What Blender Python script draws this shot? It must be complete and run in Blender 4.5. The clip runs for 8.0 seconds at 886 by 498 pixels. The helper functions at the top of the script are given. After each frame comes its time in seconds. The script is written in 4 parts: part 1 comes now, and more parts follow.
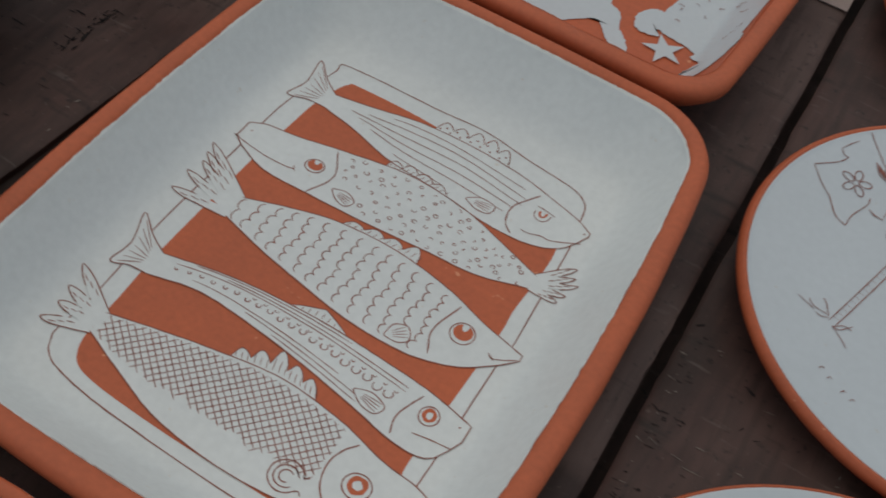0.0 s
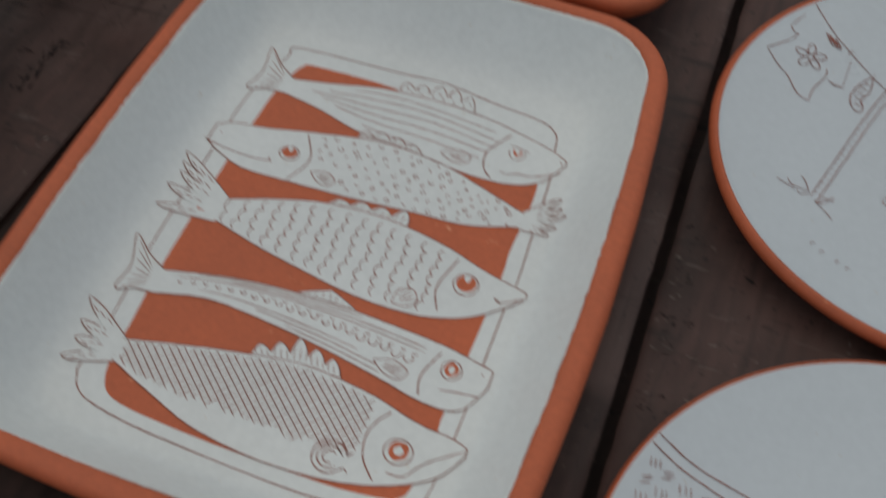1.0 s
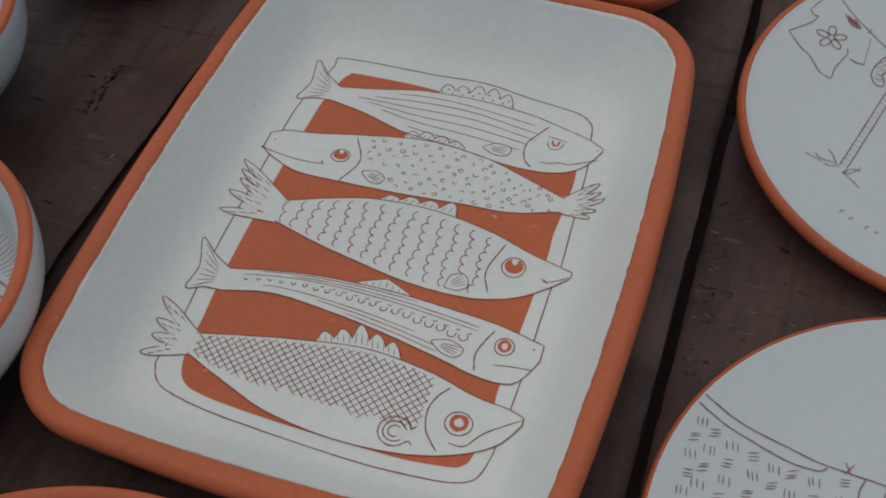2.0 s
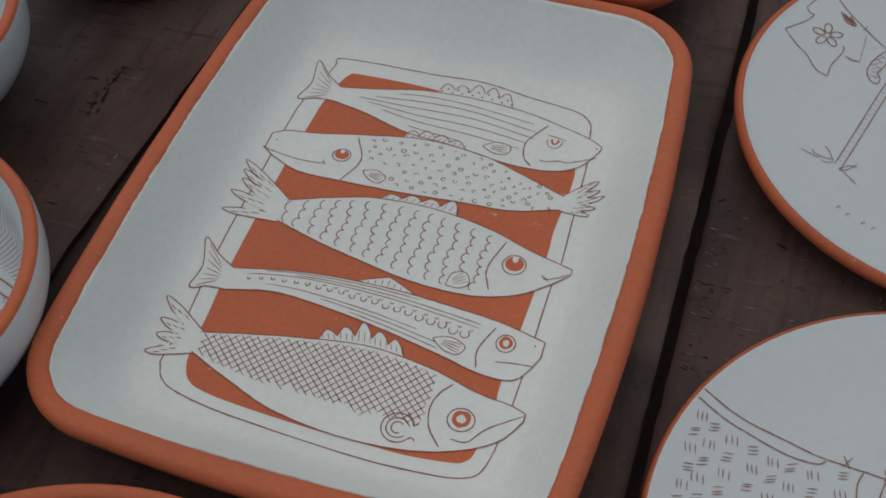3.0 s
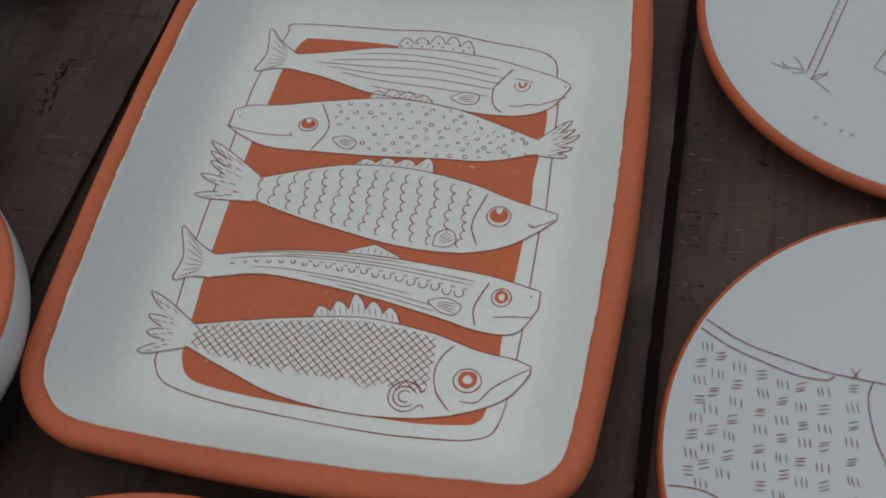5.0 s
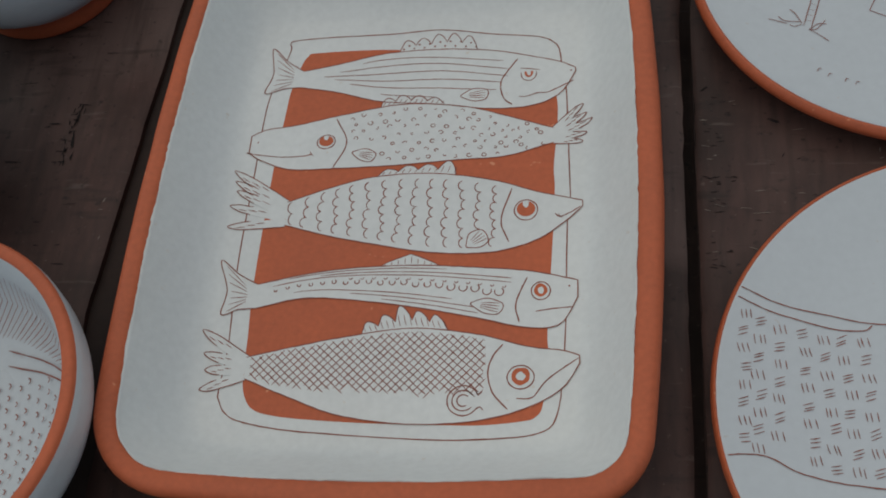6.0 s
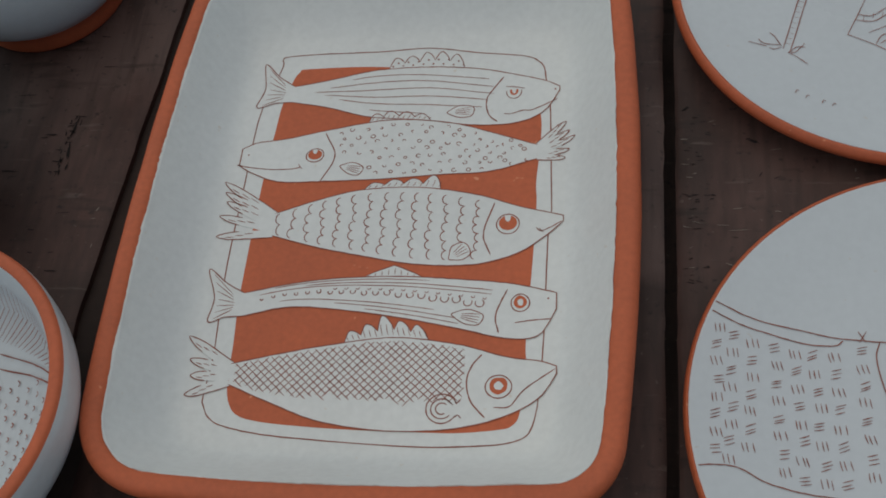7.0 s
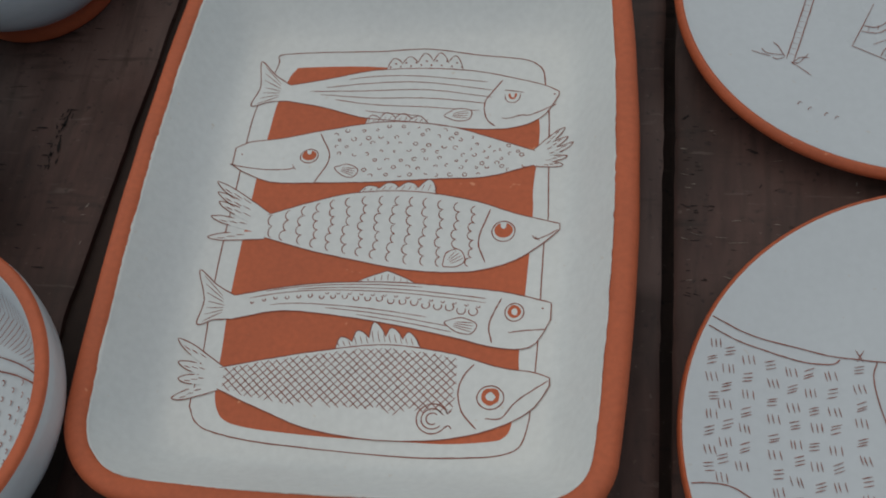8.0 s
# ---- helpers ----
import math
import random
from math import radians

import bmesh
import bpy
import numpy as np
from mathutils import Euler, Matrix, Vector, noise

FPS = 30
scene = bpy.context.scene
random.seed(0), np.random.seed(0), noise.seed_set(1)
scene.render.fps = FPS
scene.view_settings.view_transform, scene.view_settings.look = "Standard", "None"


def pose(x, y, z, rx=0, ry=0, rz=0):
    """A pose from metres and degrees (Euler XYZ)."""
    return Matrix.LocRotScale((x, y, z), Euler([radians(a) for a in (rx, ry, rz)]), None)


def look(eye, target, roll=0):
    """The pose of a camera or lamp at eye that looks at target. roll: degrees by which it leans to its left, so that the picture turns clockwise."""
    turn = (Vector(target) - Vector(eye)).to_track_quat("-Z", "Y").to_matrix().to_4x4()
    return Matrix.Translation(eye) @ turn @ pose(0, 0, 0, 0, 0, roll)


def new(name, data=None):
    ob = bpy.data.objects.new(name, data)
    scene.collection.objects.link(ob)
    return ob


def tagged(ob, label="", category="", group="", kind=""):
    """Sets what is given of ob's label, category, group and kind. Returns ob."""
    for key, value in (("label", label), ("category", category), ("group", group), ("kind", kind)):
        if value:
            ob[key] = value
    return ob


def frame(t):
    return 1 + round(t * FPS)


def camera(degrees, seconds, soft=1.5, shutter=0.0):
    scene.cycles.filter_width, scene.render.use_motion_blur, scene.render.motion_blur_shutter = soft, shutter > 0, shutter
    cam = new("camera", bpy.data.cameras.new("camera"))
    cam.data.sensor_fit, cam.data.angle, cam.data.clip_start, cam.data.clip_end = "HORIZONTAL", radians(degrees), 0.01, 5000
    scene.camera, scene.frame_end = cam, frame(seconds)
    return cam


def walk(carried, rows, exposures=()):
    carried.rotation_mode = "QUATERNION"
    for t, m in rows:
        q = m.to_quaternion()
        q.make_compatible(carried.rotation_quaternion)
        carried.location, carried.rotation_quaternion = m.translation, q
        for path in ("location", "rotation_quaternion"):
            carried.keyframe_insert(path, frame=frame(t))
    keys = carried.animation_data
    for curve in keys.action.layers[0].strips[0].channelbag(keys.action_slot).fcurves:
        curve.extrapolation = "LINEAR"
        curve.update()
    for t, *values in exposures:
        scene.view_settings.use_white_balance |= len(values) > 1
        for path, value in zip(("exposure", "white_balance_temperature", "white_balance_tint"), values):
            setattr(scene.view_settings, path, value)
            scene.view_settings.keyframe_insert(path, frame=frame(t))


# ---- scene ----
cam = camera(39.9, 8.0, soft=1.75, shutter=0.5)
PATH = [
    (0, (0.1407, -0.3108, 0.4641), (-0.0681, 0.2863, -0.3104), 13.17),
    (0.1, (0.1400, -0.3134, 0.4630), (-0.0589, 0.2936, -0.3065), 14.03),
    (0.2, (0.1393, -0.3160, 0.4618), (-0.0435, 0.3079, -0.2980), 13.00),
    (0.3, (0.1386, -0.3185, 0.4607), (-0.0516, 0.3050, -0.2977), 11.67),
    (0.4, (0.1379, -0.3211, 0.4595), (-0.0606, 0.2887, -0.3077), 11.59),
    (0.5, (0.1372, -0.3237, 0.4584), (-0.0465, 0.2649, -0.3289), 10.07),
    (0.6, (0.1370, -0.3215, 0.4633), (-0.0370, 0.2447, -0.3424), 8.65),
    (0.7, (0.1369, -0.3192, 0.4682), (-0.0388, 0.2402, -0.3419), 7.24),
    (0.8, (0.1367, -0.3170, 0.4731), (-0.0395, 0.2383, -0.3397), 6.10),
    (0.9, (0.1366, -0.3148, 0.4780), (-0.0350, 0.2420, -0.3348), 4.50),
    (1, (0.1364, -0.3126, 0.4829), (-0.0401, 0.2508, -0.3243), 2.55),
    (1.1, (0.1385, -0.3172, 0.4852), (-0.0565, 0.2568, -0.3102), 1.80),
    (1.2, (0.1406, -0.3218, 0.4875), (-0.0595, 0.2530, -0.3060), 1.05),
    (1.3, (0.1427, -0.3264, 0.4898), (-0.0587, 0.2464, -0.3048), 0.30),
    (1.4, (0.1448, -0.3310, 0.4921), (-0.0582, 0.2385, -0.3045), -0.46),
    (1.5, (0.1469, -0.3356, 0.4944), (-0.0605, 0.2343, -0.3007), -1.21),
    (1.6, (0.1467, -0.3382, 0.4952), (-0.0613, 0.2288, -0.3019), -1.44),
    (1.7, (0.1465, -0.3407, 0.4960), (-0.0657, 0.2276, -0.2990), -2.10),
    (1.8, (0.1463, -0.3433, 0.4968), (-0.0677, 0.2260, -0.2970), -2.34),
    (1.9, (0.1461, -0.3458, 0.4976), (-0.0680, 0.2251, -0.2950), -2.73),
    (2, (0.1459, -0.3484, 0.4985), (-0.0704, 0.2213, -0.2944), -3.25),
    (2.1, (0.1459, -0.3488, 0.4989), (-0.0736, 0.2194, -0.2942), -3.26),
    (2.2, (0.1458, -0.3492, 0.4993), (-0.0748, 0.2192, -0.2932), -3.29),
    (3.3, (0.1454, -0.3537, 0.5042), (-0.0638, 0.2149, -0.2914), -3.24),
    (3.4, (0.1453, -0.3541, 0.5046), (-0.0622, 0.2124, -0.2929), -3.14),
    (3.5, (0.1453, -0.3545, 0.5051), (-0.0601, 0.2113, -0.2935), -3.31),
    (3.6, (0.1464, -0.3571, 0.5047), (-0.0579, 0.2108, -0.2927), -3.01),
    (3.7, (0.1474, -0.3598, 0.5043), (-0.0564, 0.2092, -0.2925), -3.03),
    (3.8, (0.1485, -0.3624, 0.5039), (-0.0571, 0.2086, -0.2909), -2.96),
    (3.9, (0.1496, -0.3651, 0.5035), (-0.0583, 0.2073, -0.2897), -2.89),
    (4, (0.1506, -0.3678, 0.5031), (-0.0579, 0.2060, -0.2890), -2.83),
    (4.1, (0.1494, -0.3685, 0.5024), (-0.0551, 0.2039, -0.2917), -2.42),
    (4.2, (0.1481, -0.3693, 0.5017), (-0.0546, 0.2045, -0.2919), -2.46),
    (5.3, (0.1193, -0.3284, 0.5096), (-0.0486, 0.1962, -0.3250), -11.31),
    (5.4, (0.1164, -0.3264, 0.5140), (-0.0516, 0.2018, -0.3183), -12.33),
    (5.5, (0.1135, -0.3243, 0.5184), (-0.0520, 0.1869, -0.3249), -14.00),
    (5.6, (0.1131, -0.3232, 0.5228), (-0.0567, 0.1689, -0.3310), -14.59),
    (5.7, (0.1126, -0.3222, 0.5272), (-0.0594, 0.1566, -0.3337), -15.29),
    (5.8, (0.1122, -0.3211, 0.5316), (-0.0618, 0.1533, -0.3314), -15.86),
    (5.9, (0.1118, -0.3200, 0.5360), (-0.0589, 0.1619, -0.3235), -16.40),
    (6, (0.1113, -0.3189, 0.5404), (-0.0546, 0.1643, -0.3193), -17.26),
    (6.1, (0.1137, -0.3213, 0.5407), (-0.0518, 0.1722, -0.3132), -16.96),
    (6.2, (0.1160, -0.3236, 0.5411), (-0.0509, 0.1715, -0.3116), -16.88),
    (6.3, (0.1184, -0.3259, 0.5415), (-0.0501, 0.1714, -0.3096), -16.92),
    (6.4, (0.1208, -0.3282, 0.5419), (-0.0493, 0.1707, -0.3079), -16.95),
    (6.5, (0.1231, -0.3305, 0.5423), (-0.0496, 0.1703, -0.3058), -17.15),
    (6.6, (0.1236, -0.3305, 0.5431), (-0.0491, 0.1691, -0.3058), -16.76),
    (6.7, (0.1241, -0.3305, 0.5439), (-0.0474, 0.1685, -0.3055), -16.62),
    (6.8, (0.1247, -0.3305, 0.5447), (-0.0464, 0.1686, -0.3048), -16.58),
    (6.9, (0.1252, -0.3306, 0.5455), (-0.0458, 0.1689, -0.3038), -16.35),
    (7, (0.1257, -0.3306, 0.5463), (-0.0459, 0.1707, -0.3018), -16.34),
    (7.1, (0.1252, -0.3285, 0.5460), (-0.0457, 0.1729, -0.3021), -16.02),
    (7.2, (0.1247, -0.3264, 0.5457), (-0.0458, 0.1763, -0.3017), -16.08),
    (7.3, (0.1242, -0.3243, 0.5454), (-0.0470, 0.1788, -0.3017), -16.09),
    (7.4, (0.1237, -0.3223, 0.5451), (-0.0482, 0.1801, -0.3023), -16.10),
    (7.5, (0.1233, -0.3202, 0.5448), (-0.0478, 0.1824, -0.3026), -16.34),
    (7.6, (0.1233, -0.3195, 0.5448), (-0.0472, 0.1812, -0.3039), -16.04),
    (7.7, (0.1234, -0.3188, 0.5447), (-0.0472, 0.1807, -0.3047), -15.62),
    (7.8, (0.1235, -0.3182, 0.5446), (-0.0442, 0.1805, -0.3059), -15.43),
    (7.9, (0.1236, -0.3175, 0.5445), (-0.0442, 0.1773, -0.3082), -15.12),
    (8, (0.1236, -0.3168, 0.5444), (-0.0424, 0.1743, -0.3107), -14.90),
]
EXPOSURES = [(0.0, -0.03, 7400, 5), (8.0, -0.03, 7400, 5)]
walk(cam, [(t, look(eye, target, roll)) for t, eye, target, roll in PATH], EXPOSURES)

# ---- light: soft daylight from an overcast sky ----
SUN_HEIGHT, SUN_TURN = 76.0, -50.0
world = bpy.data.worlds.new("overcast_sky")
scene.world = world
world.use_nodes = True
sky = world.node_tree.nodes.new("ShaderNodeTexSky")
sky.sky_type, sky.sun_disc = "NISHITA", False
sky.sun_elevation, sky.sun_rotation = radians(SUN_HEIGHT), radians(SUN_TURN)
backing = world.node_tree.nodes["Background"]
backing.inputs["Strength"].default_value = 0.065
world.node_tree.links.new(sky.outputs["Color"], backing.inputs["Color"])
sun_data = bpy.data.lights.new("sun", "SUN")
sun_data.energy, sun_data.angle, sun_data.color = 1.0, radians(120), (1.0, 0.985, 0.955)
sun = new("sun", sun_data)
turn, rise = radians(SUN_TURN), radians(SUN_HEIGHT)
sun.matrix_world = look((2 * math.sin(turn) * math.cos(rise), 2 * math.cos(turn) * math.cos(rise), 2 * math.sin(rise)), (0, 0, 0))


# ---- materials ----
def material(name, colour, rough, dark=0.75, light=1.12, coarse=9.0, fine=120.0, bump=0.15, depth=0.0004, stretch=(1, 1, 1), spots=0.0, spot_colour=(0.1, 0.05, 0.03)):
    """A surface with stains at a coarse scale, grain at a fine one and a little relief."""
    m = bpy.data.materials.new(name)
    m.use_nodes = True
    n, l = m.node_tree.nodes, m.node_tree.links
    shade = n["Principled BSDF"]
    where, scaled = n.new("ShaderNodeTexCoord"), n.new("ShaderNodeMapping")
    scaled.inputs["Scale"].default_value = stretch
    l.new(where.outputs["Object"], scaled.inputs["Vector"])
    big, small = n.new("ShaderNodeTexNoise"), n.new("ShaderNodeTexNoise")
    big.inputs["Scale"].default_value, big.inputs["Detail"].default_value = coarse, 5
    small.inputs["Scale"].default_value, small.inputs["Detail"].default_value = fine, 6
    for tex in (big, small):
        l.new(scaled.outputs["Vector"], tex.inputs["Vector"])
    mix = n.new("ShaderNodeMix")
    mix.data_type = "FLOAT"
    mix.inputs["Factor"].default_value = 0.45
    l.new(big.outputs["Fac"], mix.inputs["A"])
    l.new(small.outputs["Fac"], mix.inputs["B"])
    ramp = n.new("ShaderNodeValToRGB")
    ramp.color_ramp.elements[0].position, ramp.color_ramp.elements[1].position = 0.3, 0.7
    ramp.color_ramp.elements[0].color = (*(c * dark for c in colour), 1)
    ramp.color_ramp.elements[1].color = (*(min(0.95, c * light) for c in colour), 1)
    l.new(mix.outputs["Result"], ramp.inputs["Fac"])
    paint = ramp.outputs["Color"]
    if spots:
        dots = n.new("ShaderNodeTexNoise")
        dots.inputs["Scale"].default_value = spots
        cut = n.new("ShaderNodeValToRGB")
        cut.color_ramp.elements[0].position, cut.color_ramp.elements[1].position = 0.72, 0.78
        l.new(where.outputs["Object"], dots.inputs["Vector"])
        l.new(dots.outputs["Fac"], cut.inputs["Fac"])
        blend = n.new("ShaderNodeMix")
        blend.data_type = "RGBA"
        l.new(cut.outputs["Color"], blend.inputs["Factor"])
        l.new(paint, blend.inputs[6])
        blend.inputs[7].default_value = (*spot_colour, 1)
        paint = blend.outputs[2]
    l.new(paint, shade.inputs["Base Color"])
    sheen = n.new("ShaderNodeMapRange")
    sheen.inputs["To Min"].default_value, sheen.inputs["To Max"].default_value = max(0.05, rough - 0.1), min(1.0, rough + 0.1)
    l.new(big.outputs["Fac"], sheen.inputs["Value"])
    l.new(sheen.outputs["Result"], shade.inputs["Roughness"])
    relief = n.new("ShaderNodeBump")
    relief.inputs["Strength"].default_value, relief.inputs["Distance"].default_value = bump, depth
    l.new(mix.outputs["Result"], relief.inputs["Height"])
    l.new(relief.outputs["Normal"], shade.inputs["Normal"])
    return m


def wood(name, colour):
    """Old dark boards: long grain, saw marks across it, worn pale patches and dark scars."""
    m = material(name, colour, 0.62, 0.45, 1.5, 5.0, 60.0, 0.5, 0.0012, (3.0, 0.6, 1.0))
    n, l = m.node_tree.nodes, m.node_tree.links
    shade = n["Principled BSDF"]
    base = shade.inputs["Base Color"].links[0].from_socket
    where, info = n["Texture Coordinate"], n.new("ShaderNodeObjectInfo")
    shift = n.new("ShaderNodeVectorMath")
    shift.operation = "ADD"
    l.new(where.outputs["Object"], shift.inputs[0])
    l.new(info.outputs["Random"], shift.inputs[1])

    def layer(scale, size, low, high, tint, below, amount):
        at, tex, cut, blend = n.new("ShaderNodeMapping"), n.new("ShaderNodeTexNoise"), n.new("ShaderNodeMapRange"), n.new("ShaderNodeMix")
        at.inputs["Scale"].default_value = scale
        tex.inputs["Scale"].default_value, tex.inputs["Detail"].default_value = size, 4
        cut.inputs["From Min"].default_value, cut.inputs["From Max"].default_value = low, high
        cut.inputs["To Max"].default_value = amount
        blend.data_type = "RGBA"
        l.new(shift.outputs["Vector"], at.inputs["Vector"])
        l.new(at.outputs["Vector"], tex.inputs["Vector"])
        l.new(tex.outputs["Fac"], cut.inputs["Value"])
        l.new(cut.outputs["Result"], blend.inputs["Factor"])
        l.new(below, blend.inputs[6])
        blend.inputs[7].default_value = (*tint, 1)
        return blend.outputs[2]

    base = layer((1.0, 0.75, 1.0), 9.0, 0.44, 0.64, (0.158, 0.103, 0.088), base, 0.66)
    base = layer((1.0, 1.0, 1.0), 17.0, 0.5, 0.66, (0.032, 0.014, 0.01), base, 0.75)
    base = layer((3.4, 0.4, 1.0), 46.0, 0.52, 0.68, (0.03, 0.016, 0.012), base, 0.4)
    base = layer((0.6, 3.2, 1.0), 30.0, 0.6, 0.72, (0.02, 0.011, 0.008), base, 0.7)
    base = layer((0.7, 4.0, 1.0), 55.0, 0.64, 0.74, (0.2, 0.155, 0.135), base, 0.3)
    base = layer((1.0, 1.0, 1.0), 240.0, 0.62, 0.74, (0.012, 0.007, 0.006), base, 0.7)
    base = layer((1.0, 1.0, 1.0), 330.0, 0.66, 0.76, (0.2, 0.155, 0.13), base, 0.35)
    l.new(base, shade.inputs["Base Color"])
    return m


GLAZE = material("white_slip_glaze", (0.775, 0.80, 0.785), 0.36, 0.9, 1.05, 9.0, 260.0, 0.1, 0.0003, spots=170.0, spot_colour=(0.72, 0.69, 0.63))
GLAZE_COOL = material("cool_white_glaze", (0.62, 0.665, 0.69), 0.3, 0.94, 1.04, 12.0, 240.0, 0.08, 0.0003, spots=190.0, spot_colour=(0.6, 0.61, 0.6))
CLAY = material("terracotta_clay", (0.6, 0.134, 0.054), 0.6, 0.82, 1.1, 22.0, 320.0, 0.25, 0.0003, spots=130.0, spot_colour=(0.75, 0.3, 0.16))
LINE = material("scratched_clay_line", (0.31, 0.1, 0.07), 0.7, 0.7, 1.25, 60.0, 500.0, 0.1, 0.0002)
WOOD = wood("old_dark_boards", (0.066, 0.031, 0.025))
SCAR = material("dark_splinter", (0.012, 0.008, 0.007), 0.9, 0.7, 1.3, 200.0, 900.0, 0.4, 0.0003)
CHIP = material("pale_worn_wood", (0.24, 0.2, 0.17), 0.8, 0.6, 1.2, 200.0, 900.0, 0.3, 0.0003)
PAPER = material("pale_paper", (0.42, 0.33, 0.3), 0.8, 0.9, 1.06, 20.0, 300.0, 0.1, 0.0002)
# near-black brown: the shade in the left board gap, put into the colour
GAP_SHADE = material("shaded_sunk_board", (0.034, 0.02, 0.016), 0.85, 0.6, 1.3, 14.0, 160.0, 0.4, 0.0006)
EARTH = material("packed_floor", (0.16, 0.13, 0.11), 0.85, 0.7, 1.2, 2.0, 40.0, 0.4, 0.004)


# ---- building helpers ----
def mesh_object(name, verts, faces, mat, parent=None, label="", smooth=True):
    me = bpy.data.meshes.new(name)
    me.from_pydata([tuple(v) for v in verts], [], faces)
    me.materials.append(mat)
    if smooth:
        me.polygons.foreach_set("use_smooth", [True] * len(me.polygons))
    me.update()
    ob = new(name, me)
    ob.parent = parent
    if label:
        ob["label"] = label
    return ob


def part(name, bm, mat, parent, label=""):
    me = bpy.data.meshes.new(name)
    bmesh.ops.recalc_face_normals(bm, faces=bm.faces)
    bm.to_mesh(me)
    bm.free()
    me.materials.append(mat)
    ob = new(name, me)
    ob.parent = parent
    if label:
        ob["label"] = label
    return ob


def thing(name, label, category, group="", at=(0, 0, 0)):
    ob = new(name)
    ob.empty_display_size = 0.05
    ob.location = at
    return tagged(ob, label, category, group)


def spline(points, steps=8, closed=False):
    """A smooth curve through the given points."""
    p = [np.array(q, float) for q in points]
    n, out = len(p), []
    for i in range(n if closed else n - 1):
        a = p[i - 1] if closed or i else 2 * p[0] - p[1]
        b, c = p[i], p[(i + 1) % n]
        d = p[(i + 2) % n] if closed or i + 2 < n else 2 * p[-1] - p[-2]
        for s in np.linspace(0, 1, steps, endpoint=False):
            out.append(0.5 * (2 * b + (c - a) * s + (2 * a - 5 * b + 4 * c - d) * s * s + (3 * b - a - 3 * c + d) * s**3))
    if not closed:
        out.append(p[-1])
    return out


class Pen:
    """Collects scratched lines as thin raised ribbons that follow a surface, given by its height at x, y."""

    def __init__(self, height, lift=0.0004):
        self.height, self.lift, self.verts, self.faces = height, lift, [], []

    def spot(self, q):
        return (q[0], q[1], self.height(q[0], q[1]) + self.lift)

    def line(self, points, width=0.0006, closed=False):
        q = [np.array(a, float)[:2] for a in points]
        if len(q) < 2:
            return
        q = [a + 0.00018 * np.array([noise.noise((a[0] * 260, a[1] * 260, 3.0)), noise.noise((a[0] * 260, a[1] * 260, 9.0))]) for a in q]
        first, n = len(self.verts), len(q)
        for i, a in enumerate(q):
            before, after = q[i - 1] if closed or i else q[i], q[(i + 1) % n] if closed or i + 1 < n else q[i]
            d = after - before
            side = np.array([-d[1], d[0]]) / (np.hypot(*d) + 1e-9)
            w = width * (0.44 + 0.22 * noise.noise((a[0] * 420, a[1] * 420, 5.0)))
            if not closed and i in (0, n - 1):
                w *= 0.5
            self.verts += [self.spot(a + side * w), self.spot(a - side * w)]
        for i in range(n if closed else n - 1):
            a, b = first + 2 * i, first + 2 * ((i + 1) % n)
            self.faces.append((a, a + 1, b + 1, b))

    def curve(self, points, width=0.0006, closed=False, steps=8):
        self.line(spline(points, steps, closed), width, closed)

    def ring(self, centre, rx, ry, width=0.0006, start=0, end=360, turn=0):
        a = np.radians(np.linspace(start, end, max(6, int(abs(end - start) / 15)), endpoint=abs(end - start) < 360))
        c, s = math.cos(radians(turn)), math.sin(radians(turn))
        pts = [(centre[0] + rx * math.cos(b) * c - ry * math.sin(b) * s, centre[1] + rx * math.cos(b) * s + ry * math.sin(b) * c) for b in a]
        self.line(pts, width, abs(end - start) >= 360)

    def patch(self, points):
        """A filled shape, in rings round its middle."""
        first, mid, n, rings = len(self.verts), np.mean([np.array(p)[:2] for p in points], axis=0), len(points), 7
        self.verts.append(self.spot(mid))
        for k in range(1, rings + 1):
            self.verts += [self.spot(mid + (np.array(p)[:2] - mid) * k / rings) for p in points]
        self.faces += [(first, first + 1 + i, first + 1 + (i + 1) % n) for i in range(n)]
        for k in range(rings - 1):
            a = first + 1 + k * n
            self.faces += [(a + i, a + n + i, a + n + (i + 1) % n, a + (i + 1) % n) for i in range(n)]

    def band(self, above, below):
        first, n = len(self.verts), len(above)
        rows = 5
        for a, b in zip(above, below):
            for k in range(rows):
                self.verts.append(self.spot(np.array(a) + (np.array(b) - a) * k / (rows - 1)))
        for i in range(n - 1):
            for k in range(rows - 1):
                a = first + i * rows + k
                self.faces.append((a, a + 1, a + rows + 1, a + rows))

    def make(self, name, mat, parent, label=""):
        return mesh_object(name, self.verts, self.faces, mat, parent, label)


# ---- the setting: open ground round the table ----
def slab(name, x0, y0, z0, x1, y1, z1, mat, parent=None, edge=0.0, label=""):
    bm = bmesh.new()
    bmesh.ops.create_cube(bm, size=1.0)
    for v in bm.verts:
        v.co = Vector(((x0 + x1) / 2 + v.co.x * (x1 - x0), (y0 + y1) / 2 + v.co.y * (y1 - y0), (z0 + z1) / 2 + v.co.z * (z1 - z0)))
    if edge:
        bmesh.ops.bevel(bm, geom=bm.edges[:], offset=edge, segments=2, affect="EDGES")
    return part(name, bm, mat, parent, label)


tagged(slab("ground", -30, -30, -0.85, 30, 30, -0.75, EARTH), "packed bare earth ground under the table", "ground", kind="structure")

# ---- the table of old boards ----
table = thing("table", "table of dark old sawn boards with open gaps between them", "table", at=(0, 0, -0.75))
BOARDS = [(-0.80, -0.486), (-0.480, -0.1785), (-0.160, 0.1302), (0.1364, 0.43), (0.436, 0.75)]


